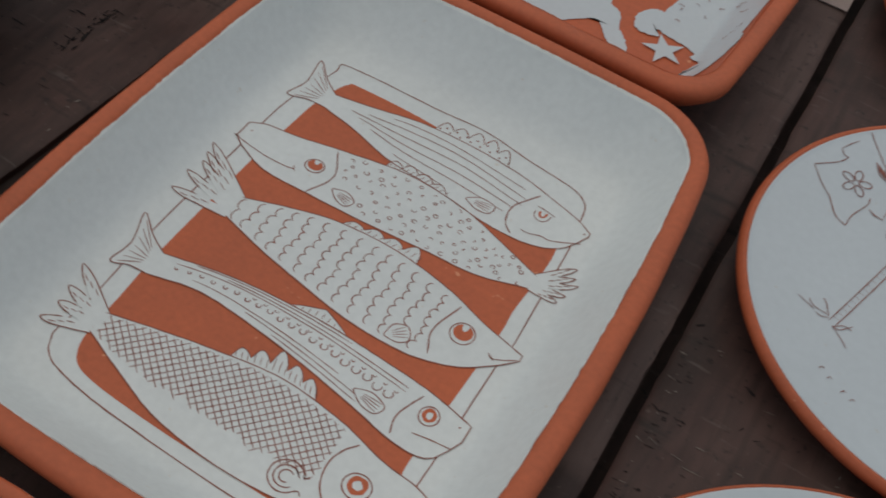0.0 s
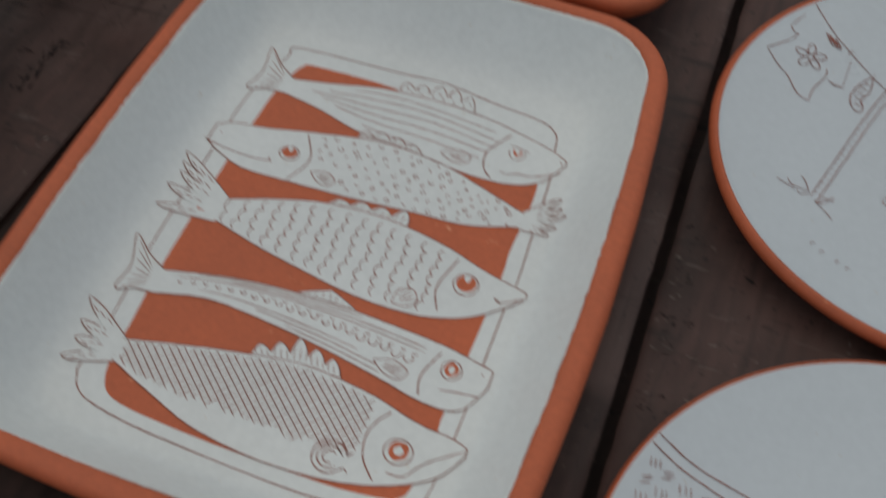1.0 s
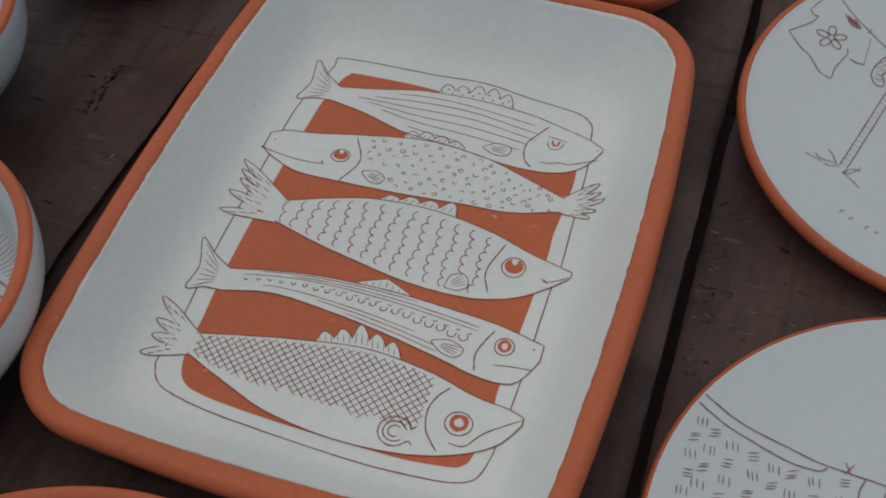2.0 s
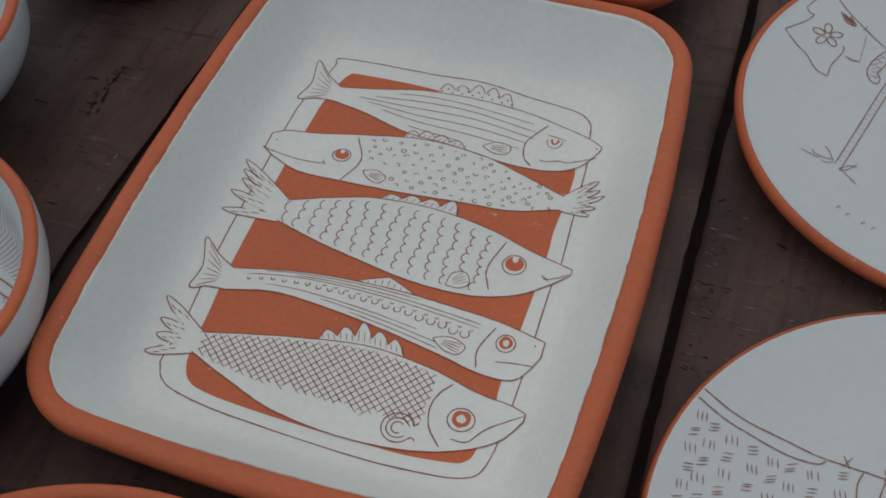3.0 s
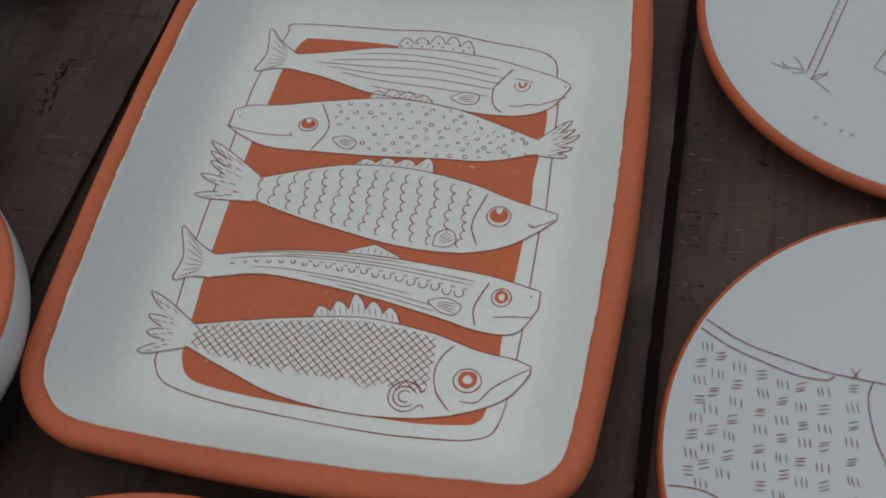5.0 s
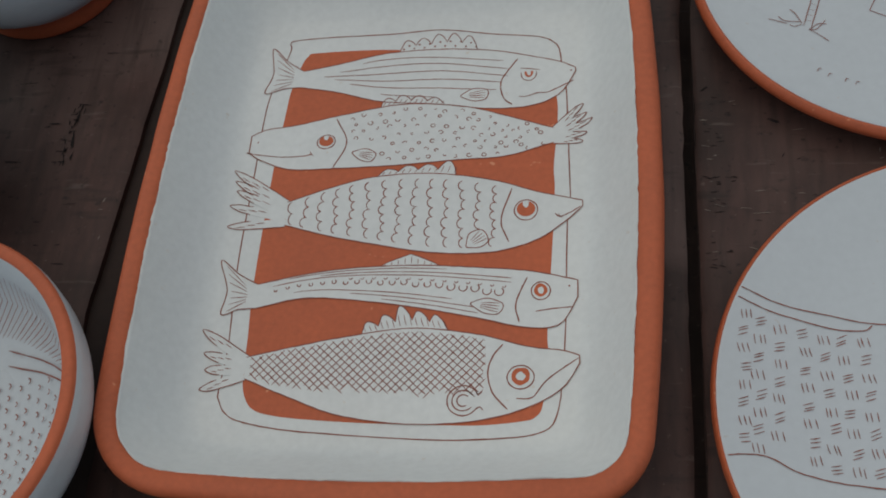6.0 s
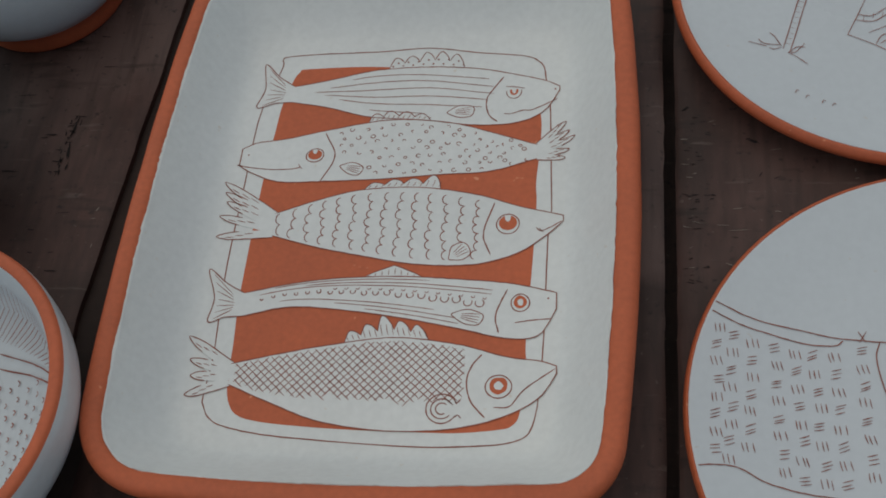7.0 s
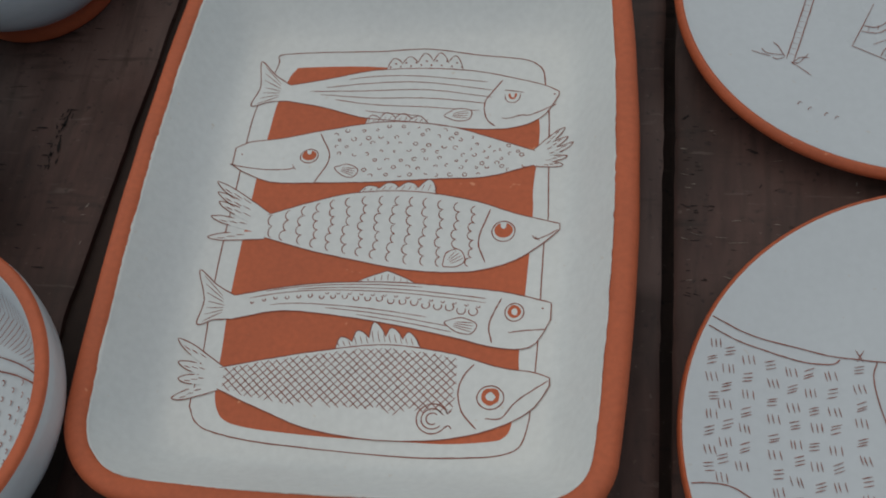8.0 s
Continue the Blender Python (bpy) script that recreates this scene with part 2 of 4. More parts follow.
def board(x0, x1, slant=0.0):
    """One board with rubbed, ragged edges and an uneven top."""
    nx, ny, y0, y1 = 16, 170, -0.75, 0.95
    rows = []
    for j in range(ny + 1):
        y = y0 + (y1 - y0) * j / ny
        row = []
        for i in range(nx + 1):
            s = 0.5 - 0.5 * math.cos(math.pi * i / nx)
            a = x0 + 0.0012 * noise.noise((y * 22, x0 * 7, 1)) + 0.0007 * noise.noise((y * 90, x0 * 7, 2))
            b = x1 + slant * max(-0.05, min(y, 0.3)) + 0.0012 * noise.noise((y * 22, x1 * 7, 1)) + 0.0007 * noise.noise((y * 90, x1 * 7, 2))
            x = a + (b - a) * s
            drop = 0.0014 * max(0.0, 1 - min(x - a, b - x) / 0.003) ** 2
            row.append((x, y, 0.7498 - drop - 0.0009 * max(0.0, noise.noise((x * 9, y * 3, x0)))))
        rows.append(row)
    w = nx + 1
    verts = [v for row in rows for v in row]
    faces = [(j * w + i, j * w + i + 1, j * w + w + i + 1, j * w + w + i) for j in range(ny) for i in range(nx)]
    for side in (0, nx):
        first = len(verts)
        for row in rows:
            verts += [row[side], (row[side][0] + (0.001 if side == 0 else -0.001), row[side][1], 0.731)]
        faces += [(first + 2 * j, first + 2 * j + 2, first + 2 * j + 3, first + 2 * j + 1) if side else (first + 2 * j, first + 2 * j + 1, first + 2 * j + 3, first + 2 * j + 2) for j in range(ny)]
    first = len(verts)
    verts += [(x0, y0, 0.731), (x1, y0, 0.731), (x1, y1, 0.731), (x0, y1, 0.731), (x0, y0, 0.7485), (x1, y0, 0.7485), (x1, y1, 0.7485), (x0, y1, 0.7485)]
    faces += [(first + 3, first + 2, first + 1, first), (first, first + 1, first + 5, first + 4), (first + 2, first + 3, first + 7, first + 6)]
    return mesh_object("plank", verts, faces, WOOD, table)


planks = [board(*span, 0.075 if k == 1 else 0.0) for k, span in enumerate(BOARDS)]


def gouge(plank, x, y, long, wide, turn, mat):
    """A dark splintered nick, or a pale chip, in a board's top."""
    c, si = math.cos(radians(turn)), math.sin(radians(turn))
    rim, n = [], 22
    for k in range(n):
        a = 2 * math.pi * k / n
        r = 0.8 + 0.75 * noise.noise((x * 900 + math.cos(a) * 4, y * 900 + math.sin(a) * 4, 3))
        u, v = 0.5 * long * r * math.cos(a), 0.36 * wide * r * math.sin(a)
        rim.append((x + u * c - v * si, y + u * si + v * c, 0.7501))
    mesh_object("gouge", rim + [(x, y, 0.7501)], [(k, (k + 1) % n, n) for k in range(n)], mat, plank, smooth=False)


for x, y, long, wide, turn in ((0.177, 0.0585, 0.006, 0.0034, -25), (0.1745, 0.060, 0.003, 0.0012, 10), (0.180, 0.037, 0.004, 0.0008, 60), (0.188, 0.035, 0.005, 0.0007, 25), (0.147, 0.004, 0.006, 0.0008, 5), (0.143, 0.024, 0.004, 0.0009, 0), (0.145, 0.016, 0.005, 0.0007, 8), (0.142, 0.081, 0.006, 0.002, 40)):
    gouge(planks[3], x, y, long, wide, turn, SCAR)
for x, y, long, wide, turn in ((0.2277, 0.039, 0.003, 0.0014, 80), (0.228, 0.034, 0.0025, 0.0012, 20), (0.168, 0.003, 0.012, 0.0007, 3), (0.160, 0.006, 0.008, 0.0006, -4)):
    gouge(planks[3], x, y, long, wide, turn, CHIP)
for x, y, long, wide, turn in ((-0.2085, 0.078, 0.009, 0.0028, 84), (-0.208, 0.062, 0.011, 0.0034, 96), (-0.2065, 0.052, 0.006, 0.002, 80), (-0.206, 0.088, 0.011, 0.0009, -6), (-0.242, 0.049, 0.013, 0.0014, -4), (-0.222, 0.075, 0.009, 0.0016, 0), (-0.226, 0.073, 0.006, 0.001, 8), (-0.245, 0.105, 0.016, 0.0008, 2), (-0.2, 0.02, 0.01, 0.0007, 4)):
    gouge(planks[1], x - 0.006, y - 0.003, long, wide, turn, SCAR)
for x, y, long, wide, turn in ((-0.180, 0.022, 0.004, 0.0016, 60), (-0.181, 0.016, 0.003, 0.001, 10), (-0.178, -0.002, 0.003, 0.001, 80)):
    gouge(planks[1], x - 0.006, y - 0.003, long, wide, turn, CHIP)
for k in range(34):
    y = random.uniform(0.04, 0.086)
    gouge(planks[1], -0.2165 + 0.06 * (y - 0.063) + random.gauss(0, 0.0016), y, random.uniform(0.002, 0.006), random.uniform(0.0006, 0.0016), random.choice((0, 84, 92)) + random.uniform(-12, 12), SCAR)
for k in range(16):
    gouge(planks[1], random.uniform(-0.275, -0.19), random.uniform(-0.03, 0.15), random.uniform(0.003, 0.011), random.uniform(0.0005, 0.0013), random.uniform(-9, 9), SCAR)
for k in range(44):
    gouge(planks[3], 0.1405 + abs(random.gauss(0, 0.008)), random.uniform(-0.03, 0.075), random.uniform(0.002, 0.006), random.uniform(0.0004, 0.0011), random.uniform(-22, 12), SCAR if k % 4 else CHIP)
for k in range(10):
    gouge(planks[3], random.uniform(0.16, 0.2), random.uniform(-0.01, 0.06), random.uniform(0.003, 0.009), random.uniform(0.0004, 0.0009), random.uniform(-10, 14), CHIP if k % 2 else SCAR)
# added backing below the gaps: hides the lit ground so they read dark
slab("underboard", -0.8, -0.75, 0.698, 0.02, 0.95, 0.7305, WOOD, table, 0.002)
# added strip filling the left gap, its dark colour standing in for shade
slab("batten", -0.186, -0.75, 0.731, -0.1606, 0.95, 0.7435, GAP_SHADE, table, 0.001, "dark strip between the boards, gap shade painted in")
# same added backing, set deeper to darken the right gap
slab("underboard", 0.021, -0.75, 0.698, 0.75, 0.95, 0.704, WOOD, table, 0.002)
slab("cleat", 0.03, -0.54, 0.7045, 0.74, -0.46, 0.7305, WOOD, table, 0.002)
slab("cleat", 0.03, 0.66, 0.7045, 0.74, 0.74, 0.7305, WOOD, table, 0.002)
for y in (-0.5, 0.7):
    slab("batten", -0.8, y - 0.04, 0.658, 0.75, y + 0.04, 0.6975, WOOD, table, 0.003)
    for x in (-0.72, 0.67):
        slab("leg", x - 0.035, y - 0.035, 0.0, x + 0.035, y + 0.035, 0.658, WOOD, table, 0.004)


# ---- rectangular serving trays ----
FLOOR_Z, LIP_Z = 0.0122, 0.042


def hand_outline(left, right, bottom, top, radii):
    """A hand-cut rounded rectangle in mm, counter-clockwise. Each side is given by where it lies at its start, middle and end; radii of the corners from the lower left on."""
    (x0, x1, x2), (x3, x4, x5), (y0, y1, y2), (y3, y4, y5) = left, right, bottom, top
    r = radii
    out = []

    def corner(cx, cy, rad, start):
        for a in np.linspace(start, start + 90, 10):
            out.append((cx + rad * math.cos(radians(a)), cy + rad * math.sin(radians(a))))

    def side(p, q, bow):
        p, q = np.array(p, float), np.array(q, float)
        for k in np.linspace(0, 1, 26)[1:-1]:
            out.append(tuple(p + (q - p) * k + np.array(bow) * 4 * k * (1 - k)))

    corner(x0 + r[0], y0 + r[0], r[0], 180)
    side((x0 + r[0], y0), (x3 - r[1], y2), (0, y1 - (y0 + y2) / 2))
    corner(x3 - r[1], y2 + r[1], r[1], 270)
    side((x3, y2 + r[1]), (x5, y5 - r[2]), (x4 - (x3 + x5) / 2, 0))
    corner(x5 - r[2], y5 - r[2], r[2], 0)
    side((x5 - r[2], y5), (x2 + r[3], y3), (0, y4 - (y3 + y5) / 2))
    corner(x2 + r[3], y3 - r[3], r[3], 90)
    side((x2, y3 - r[3]), (x0, y0 + r[0]), (x1 - (x0 + x2) / 2, 0))
    return np.array(out) * 0.001


class Tray:
    """A slab-built tray with a rolled clay lip and sloping sides that meet in soft creases at the corners: outlines of its outer edge, of the well's edge and of its floor."""

    TURNS = 480

    def __init__(self, cx, cy, outer, inner, bed):
        self.cx, self.cy = cx, cy
        self.angles = np.linspace(0, 2 * math.pi, self.TURNS, endpoint=False)
        self.outer, self.inner, self.bed = [self.radius(hand_outline(*o)) for o in (outer, inner, bed)]

    def radius(self, outline):
        """How far the outline lies from the middle, all round."""
        d = outline - np.array([self.cx, self.cy])
        a, r = np.arctan2(d[:, 1], d[:, 0]) % (2 * math.pi), np.hypot(d[:, 0], d[:, 1])
        order = np.argsort(a)
        return np.interp(self.angles, a[order], r[order], period=2 * math.pi)

    def rise(self, s):
        """The height of the sloping side, s from 0 at the floor to 1 at the well's edge."""
        return FLOOR_Z + (LIP_Z - FLOOR_Z) * (0.08 * s + 1.3 * s * s - 0.38 * s**3)

    def height(self, x, y):
        a, r = math.atan2(y - self.cy, x - self.cx) % (2 * math.pi), math.hypot(x - self.cx, y - self.cy)
        k = a / (2 * math.pi) * self.TURNS
        i, f = int(k) % self.TURNS, k - int(k)
        j = (i + 1) % self.TURNS
        low, high = self.bed[i] * (1 - f) + self.bed[j] * f, self.inner[i] * (1 - f) + self.inner[j] * f
        return self.rise(min(1.0, max(0.0, (r - low) / (high - low))))

    def build(self, label, group, well_mat, well_label):
        ob = thing("serving_tray", label, "tray", group)
        c, s = np.cos(self.angles), np.sin(self.angles)
        rough = np.array([noise.noise((x * 4.1, y * 4.1, self.cy * 9)) for x, y in zip(c, s)])
        brush = np.array([noise.noise((x * 8, y * 8, 1)) + 0.6 * noise.noise((x * 31, y * 31, 4)) + 0.5 * noise.noise((x * 90, y * 90, 2)) for x, y in zip(c, s)])

        def loop(r, z):
            return [(self.cx + a * u, self.cy + a * v, z) for a, u, v in zip(r, c, s)]

        def lip(f, z):
            return loop(self.outer + 0.0005 * rough + (self.inner - self.outer) * f, z)

        def wall(f, z, wob=0.0):
            return loop(self.bed + (self.inner - self.bed) * f + wob * brush, z)

        # clay body: foot, flaring outer wall, rolled lip and a little way into the well
        body = [loop(self.bed * 0.97, 0.0), loop(self.bed + 0.004, 0.0015), loop(self.bed + (self.outer - self.bed) * 0.45, 0.012), loop(self.bed + (self.outer - self.bed) * 0.8, 0.026)]
        body += [lip(0.06, 0.0345), lip(0.0, 0.0388), lip(0.03, 0.0412), lip(0.14, 0.0432), lip(0.3, 0.0441), lip(0.5, 0.0442), lip(0.75, 0.0436), lip(0.94, 0.0426), lip(1.02, 0.0408), wall(0.93, self.rise(0.93) - 0.0016), wall(0.6, self.rise(0.6) - 0.003), wall(0.2, self.rise(0.2) - 0.003), wall(0.0, FLOOR_Z - 0.003)]
        self.loft("body", body, CLAY, ob, True)
        well = [wall(1.012, LIP_Z - 0.0012, 0.0008), wall(1.0, LIP_Z + 0.0006, 0.0008)]
        for f in (0.97, 0.9, 0.8, 0.7, 0.6, 0.5, 0.4, 0.3, 0.2, 0.1, 0.0):
            well.append(wall(f, self.rise(f)))
        self.loft("glaze", well, well_mat, ob, True, well_label)
        return ob

    def loft(self, name, loops, mat, parent, cap, label=""):
        n = len(loops[0])
        verts = [v for loop in loops for v in loop]
        faces = [(k * n + i, k * n + (i + 1) % n, (k + 1) * n + (i + 1) % n, (k + 1) * n + i) for k in range(len(loops) - 1) for i in range(n)]
        if cap:
            faces.append(tuple((len(loops) - 1) * n + i for i in range(n)))
        return mesh_object(name, verts, faces, mat, parent, label)


OUTER = ((-144.5, -145, -138), (113.5, 119, 112.5), (-162, -166.5, -164), (170, 170.5, 169), (45, 36, 46, 44))
INNER = ((-132.5, -134.5, -128), (102, 106.8, 101.5), (-150.5, -153.5, -150), (160, 161.5, 160), (31, 22, 36, 34))
BED = ((-104, -104, -102), (76, 78, 76), (-125, -126.5, -124), (121, 122, 121), (18, 14, 12, 12))
main = Tray(-0.0146, 0.0025, OUTER, INNER, BED)
tray = main.build("rectangular terracotta tray with white well and painted tin motif", "painted trays", GLAZE, "white slip glaze with a hand-brushed edge")

# the painted tin: a clay-coloured panel inside a drawn double outline
MM = 0.001
TIN = [(-87.5, 106.6), (-87.9, 113.2), (-84.5, 115.5), (-64.8, 116.7), (-27.6, 117.3), (-0.9, 118.8), (27.6, 114.4), (52.7, 111.3), (60.7, 107.8), (64.7, 102.8), (66.4, 93.2), (69.3, 74.8), (71.2, 38.9), (72.7, 6.7), (71.5, -7.3), (71.8, -65.9), (70.5, -99.0), (67.5, -114.0), (60.6, -119.5), (46.2, -122.0), (10.4, -123.4), (-52.5, -120.1), (-80.7, -115.9), (-90.9, -111.2), (-95.2, -104.5), (-96.1, -99.1), (-95.0, -75.4), (-97.2, -30.2), (-96.5, 22.8), (-95.3, 73.4)]
PANEL = [(-79.8, 96.2), (-76.5, 103.7), (-70.1, 106.0), (-25.0, 105.9), (19.4, 98.0), (58.2, 86.8), (64.3, 70.0), (65.1, 51.2), (63.9, 26.1), (64.7, 12.3), (64.4, -18.4), (63.2, -66.9), (64.0, -81.2), (62.2, -105.0), (58.9, -111.6), (52.8, -113.8), (34.7, -115.9), (17.1, -116.1), (-23.5, -115.4), (-53.5, -113.7), (-68.1, -112.0), (-76.6, -109.5), (-81.6, -104.3), (-84.7, -93.7), (-85.6, -70.9), (-87.1, -38.5), (-86.3, 29.0), (-84.5, 62.1), (-83.3, 79.9)]
pen = Pen(main.height, 0.0001)
pen.patch(spline([(x * MM, y * MM) for x, y in PANEL], 5, True))
panel = pen.make("panel", CLAY, tray, "bare terracotta field behind the motifs")
pen = Pen(main.height, 0.00016)
pen.curve([(x * MM, y * MM) for x, y in TIN], 0.0007, True)
pen.make("outline", LINE, tray, "scratched brown outline of a tin")

mm = lambda rows: [(x * MM, y * MM) for x, y in rows]  # noqa: E731
STATIONS = (0.0, 0.15, 0.3, 0.5, 0.7, 0.85, 0.95, 1.0)


class Motif:
    """A spindle-shaped white motif from root to tip, with its upper and lower widths in mm at the stations."""

    def __init__(self, root, tip, upper, lower, lift, label):
        self.root, self.tip = np.array(root) * MM, np.array(tip) * MM
        self.long = float(np.hypot(*(self.tip - self.root)))
        self.ex = (self.tip - self.root) / self.long
        self.ey = np.array([-self.ex[1], self.ex[0]]) * (1 if self.ex[0] > 0 else -1)
        self.upper, self.lower = [spline(list(zip(STATIONS, w)), 10) for w in (upper, lower)]
        self.lift, self.pieces = lift, []
        self.fill, self.ink, self.label = Pen(main.height, 0.00024 + lift), Pen(main.height, 0.00034 + lift), label
        self.iris = Pen(main.height, 0.00035 + lift)
        us = [0.02 * k for k in range(51)]
        above, below = [self.at(u, 1) for u in us], [self.at(u, 0) for u in us]
        self.fill.band(above, below)
        self.ink.line(above + below[::-1], 0.00062)

    def piece(self, name, lower=0.0):
        """A further painted piece of the motif, laid a hair under its body."""
        pen = Pen(main.height, 0.00022 + self.lift - lower)
        self.pieces.append((name, pen))
        return pen

    def width(self, u, side):
        rows = self.upper if side else self.lower
        return float(np.interp(u, [r[0] for r in rows], [r[1] for r in rows])) * MM

    def at(self, u, f):
        """The place at u along the motif and f from the lower (0) to the upper edge (1)."""
        low, high = self.width(u, 0), self.width(u, 1)
        return self.root + self.ex * u * self.long + self.ey * (low + (high - low) * f)

    def inside(self, p, u0, u1, f0, f1):
        d = np.array(p) - self.root
        u, v = float(d @ self.ex) / self.long, float(d @ self.ey)
        low, high = self.width(u, 0), self.width(u, 1)
        return u0 < u < u1 and low + (high - low) * f0 < v < low + (high - low) * f1

    def gill(self, *points):
        self.ink.curve([np.array(p) * MM for p in points], 0.0008)

    def eye(self, centre, rx, ry, turn, look="ring"):
        """A drawn eye: a thick ring, a filled disc with a white glint, or a cup under a straight lid."""
        c, rx, ry = np.array(centre) * MM, rx * MM, ry * MM
        if look == "cup":
            self.ink.ring(c, rx, ry, 0.0006, 165, 375, turn)
            self.iris.ring(c + [0, 0.0008], rx * 0.42, ry * 0.55, 0.0013, 160, 380, turn)
            return
        self.ink.ring(c, rx, ry, 0.0007, turn=turn)
        if look == "ring":
            self.iris.ring(c + [0, ry * 0.08], rx * 0.52, ry * 0.56, 0.42 * min(rx, ry), 0, 360, turn)
            return
        up = c + [0, ry * 0.12]
        self.iris.patch([up + [rx * 0.8 * math.cos(a), ry * 0.74 * math.sin(a)] for a in np.linspace(0, 2 * math.pi, 28, endpoint=False)])
        glint = self.piece("glint", -0.00022)
        glint.patch([up + [rx * x, ry * y] for x, y in ((-0.3, 0.76), (0.22, 0.8), (0.2, 0.3), (0.02, 0.08), (-0.18, 0.2), (-0.3, 0.4))])

    def nostril(self, u, f):
        self.ink.ring(self.at(u, f), 0.00025, 0.00025, 0.0006)

    def side_fin(self, centre, length, high, turn):
        c, s = math.cos(radians(turn)), math.sin(radians(turn))
        q = lambda x, y: np.array([centre[0] + x * c - y * s, centre[1] + x * s + y * c]) * MM  # noqa: E731
        edge = spline([q(-length / 2, 0), q(-length * 0.46, high * 0.1), q(-length * 0.05, high * 0.46), q(length * 0.4, high * 0.34), q(length * 0.5, high * 0.05), q(length * 0.36, -high * 0.4), q(-length * 0.08, -high * 0.42), q(-length * 0.46, -high * 0.1)], 5, True)
        self.piece("side_fin", -0.00013).patch(edge)
        self.ink.lift += 0.00004
        self.ink.line(edge, 0.0006, True)
        for k in range(4):
            y = high * (0.28 - 0.18 * k)
            self.ink.line([q(-length * 0.2, y * 0.5), q(length * 0.1, y * 0.8), q(length * 0.38, y)], 0.00055)
        self.ink.lift -= 0.00004

    def crest(self, u0, u1, heights, dotted=False, peaked=False, lean=0):
        """A lobed fin along the upper edge, one lobe for each height in mm; the lobes lean to the root (-1) or the tip (1)."""
        top, count = [], len(heights)
        for k, high in enumerate(heights):
            low = 0.45 * min(high, heights[k - 1]) if k else 0.0
            for s in np.linspace(0, 1, 9)[:-1]:
                u = u0 + (u1 - u0) * (k + s) / count
                if peaked:
                    up = high * min(s / 0.5, (1 - s) / 0.5) ** 0.85
                else:
                    end = 0.45 * min(high, heights[k + 1]) if k + 1 < count else 0.0
                    up = low + (high - low) * math.sin(0.5 * math.pi * min(1, s / 0.4)) if s < 0.4 else end + (high - end) * math.cos(0.5 * math.pi * (s - 0.4) / 0.6) ** 0.8
                top.append(self.at(u, 1) + self.ey * up * MM + self.ex * lean * 0.0022 * up / max(heights) * (1 if self.ex[0] > 0 else -1))
        top.append(self.at(u1, 1))
        foot = [self.at(u0 + (u1 - u0) * k / (len(top) - 1), 0.96) for k in range(len(top))]
        self.piece("crest").band(top, foot)
        self.ink.line(top, 0.0006)
        strokes = 9 if peaked else count * 3
        for k in range(strokes):
            w = (k + 0.7) / strokes
            p, high = self.at(u0 + (u1 - u0) * w, 1), heights[int(w * count)] * (2 * min(w, 1 - w) if peaked else 0.8)
            if dotted:
                self.ink.ring(p + self.ey * high * MM * (0.25 + 0.35 * (k % 2)), 0.0003, 0.0003, 0.0006)
            else:
                drift = self.ex * lean * 0.0014
                self.ink.line([p + self.ey * high * 0.15 * MM, p + self.ey * high * 0.45 * MM + drift * 0.6, p + self.ey * high * 0.75 * MM + drift], 0.00045)

    def fork(self, a, notch, b):
        """A forked end with rays."""
        a, notch, b = (np.array(p) * MM for p in (a, notch, b))
        ra, rb = self.at(0.0, 1), self.at(0.0, 0)
        if (a - b) @ self.ey < 0:
            a, b = b, a
        mid = (ra + rb) / 2
        edge = spline([ra, (ra + a) / 2 - self.ey * 0.0012, a, notch, b, (rb + b) / 2 + self.ey * 0.001, rb], 6)
        self.piece("forked_end").patch(edge)
        self.ink.line(edge, 0.00065)
        for k in range(7):
            s = k / 6
            end = a + (notch - a) * 2 * s if s < 0.5 else notch + (b - notch) * (2 * s - 1)
            self.ink.line([mid + (end - mid) * w for w in (0.3, 0.55, 0.85)], 0.0005)

    def plume(self, tips, fat=4.2):
        """Leaf-shaped feathers that fan out from the root."""
        neck = (self.at(0.0, 1), self.at(0.0, 0))
        for n, t in enumerate(tips):
            t = np.array(t) * MM
            start = neck[0] + (neck[1] - neck[0]) * (n + 0.5) / len(tips) if (np.array(tips[0]) - tips[-1]) @ self.ey > 0 else neck[1] + (neck[0] - neck[1]) * (n + 0.5) / len(tips)
            d = t - start
            side = np.array([-d[1], d[0]]) / np.hypot(*d) * fat * MM
            leaf = spline([start - side * 0.6, start + d * 0.45 - side * 0.62, start + d * 0.8 - side * 0.5, t, start + d * 0.8 + side * 0.5, start + d * 0.45 + side * 0.62, start + side * 0.6], 5)
            self.piece("feather", 0.000008 * n).patch(leaf)
            first, last = 7, len(leaf) - 7
            if n in (0, len(tips) - 1):
                out = np.array(tips[n]) - tips[1 if n == 0 else n - 1]
                if out @ side > 0:
                    last = len(leaf)
                else:
                    first = 0
            self.ink.line(leaf[first:last], 0.0006)
            for k in range(3):
                p = start + d * (0.35 + 0.17 * k) + side * 0.2 * (k - 1)
                self.ink.line([p, p + d * 0.08, p + d * 0.15], 0.00055)

    def make(self):
        ob = self.fill.make("painted_motif", GLAZE, tray, self.label)
        self.ink.make("line_work", LINE, ob)["kind"] = "stuff"
        if self.iris.verts:
            self.iris.make("iris", CLAY, ob, "terracotta ring")
        for name, pen in self.pieces:
            pen.make(name, GLAZE, ob)


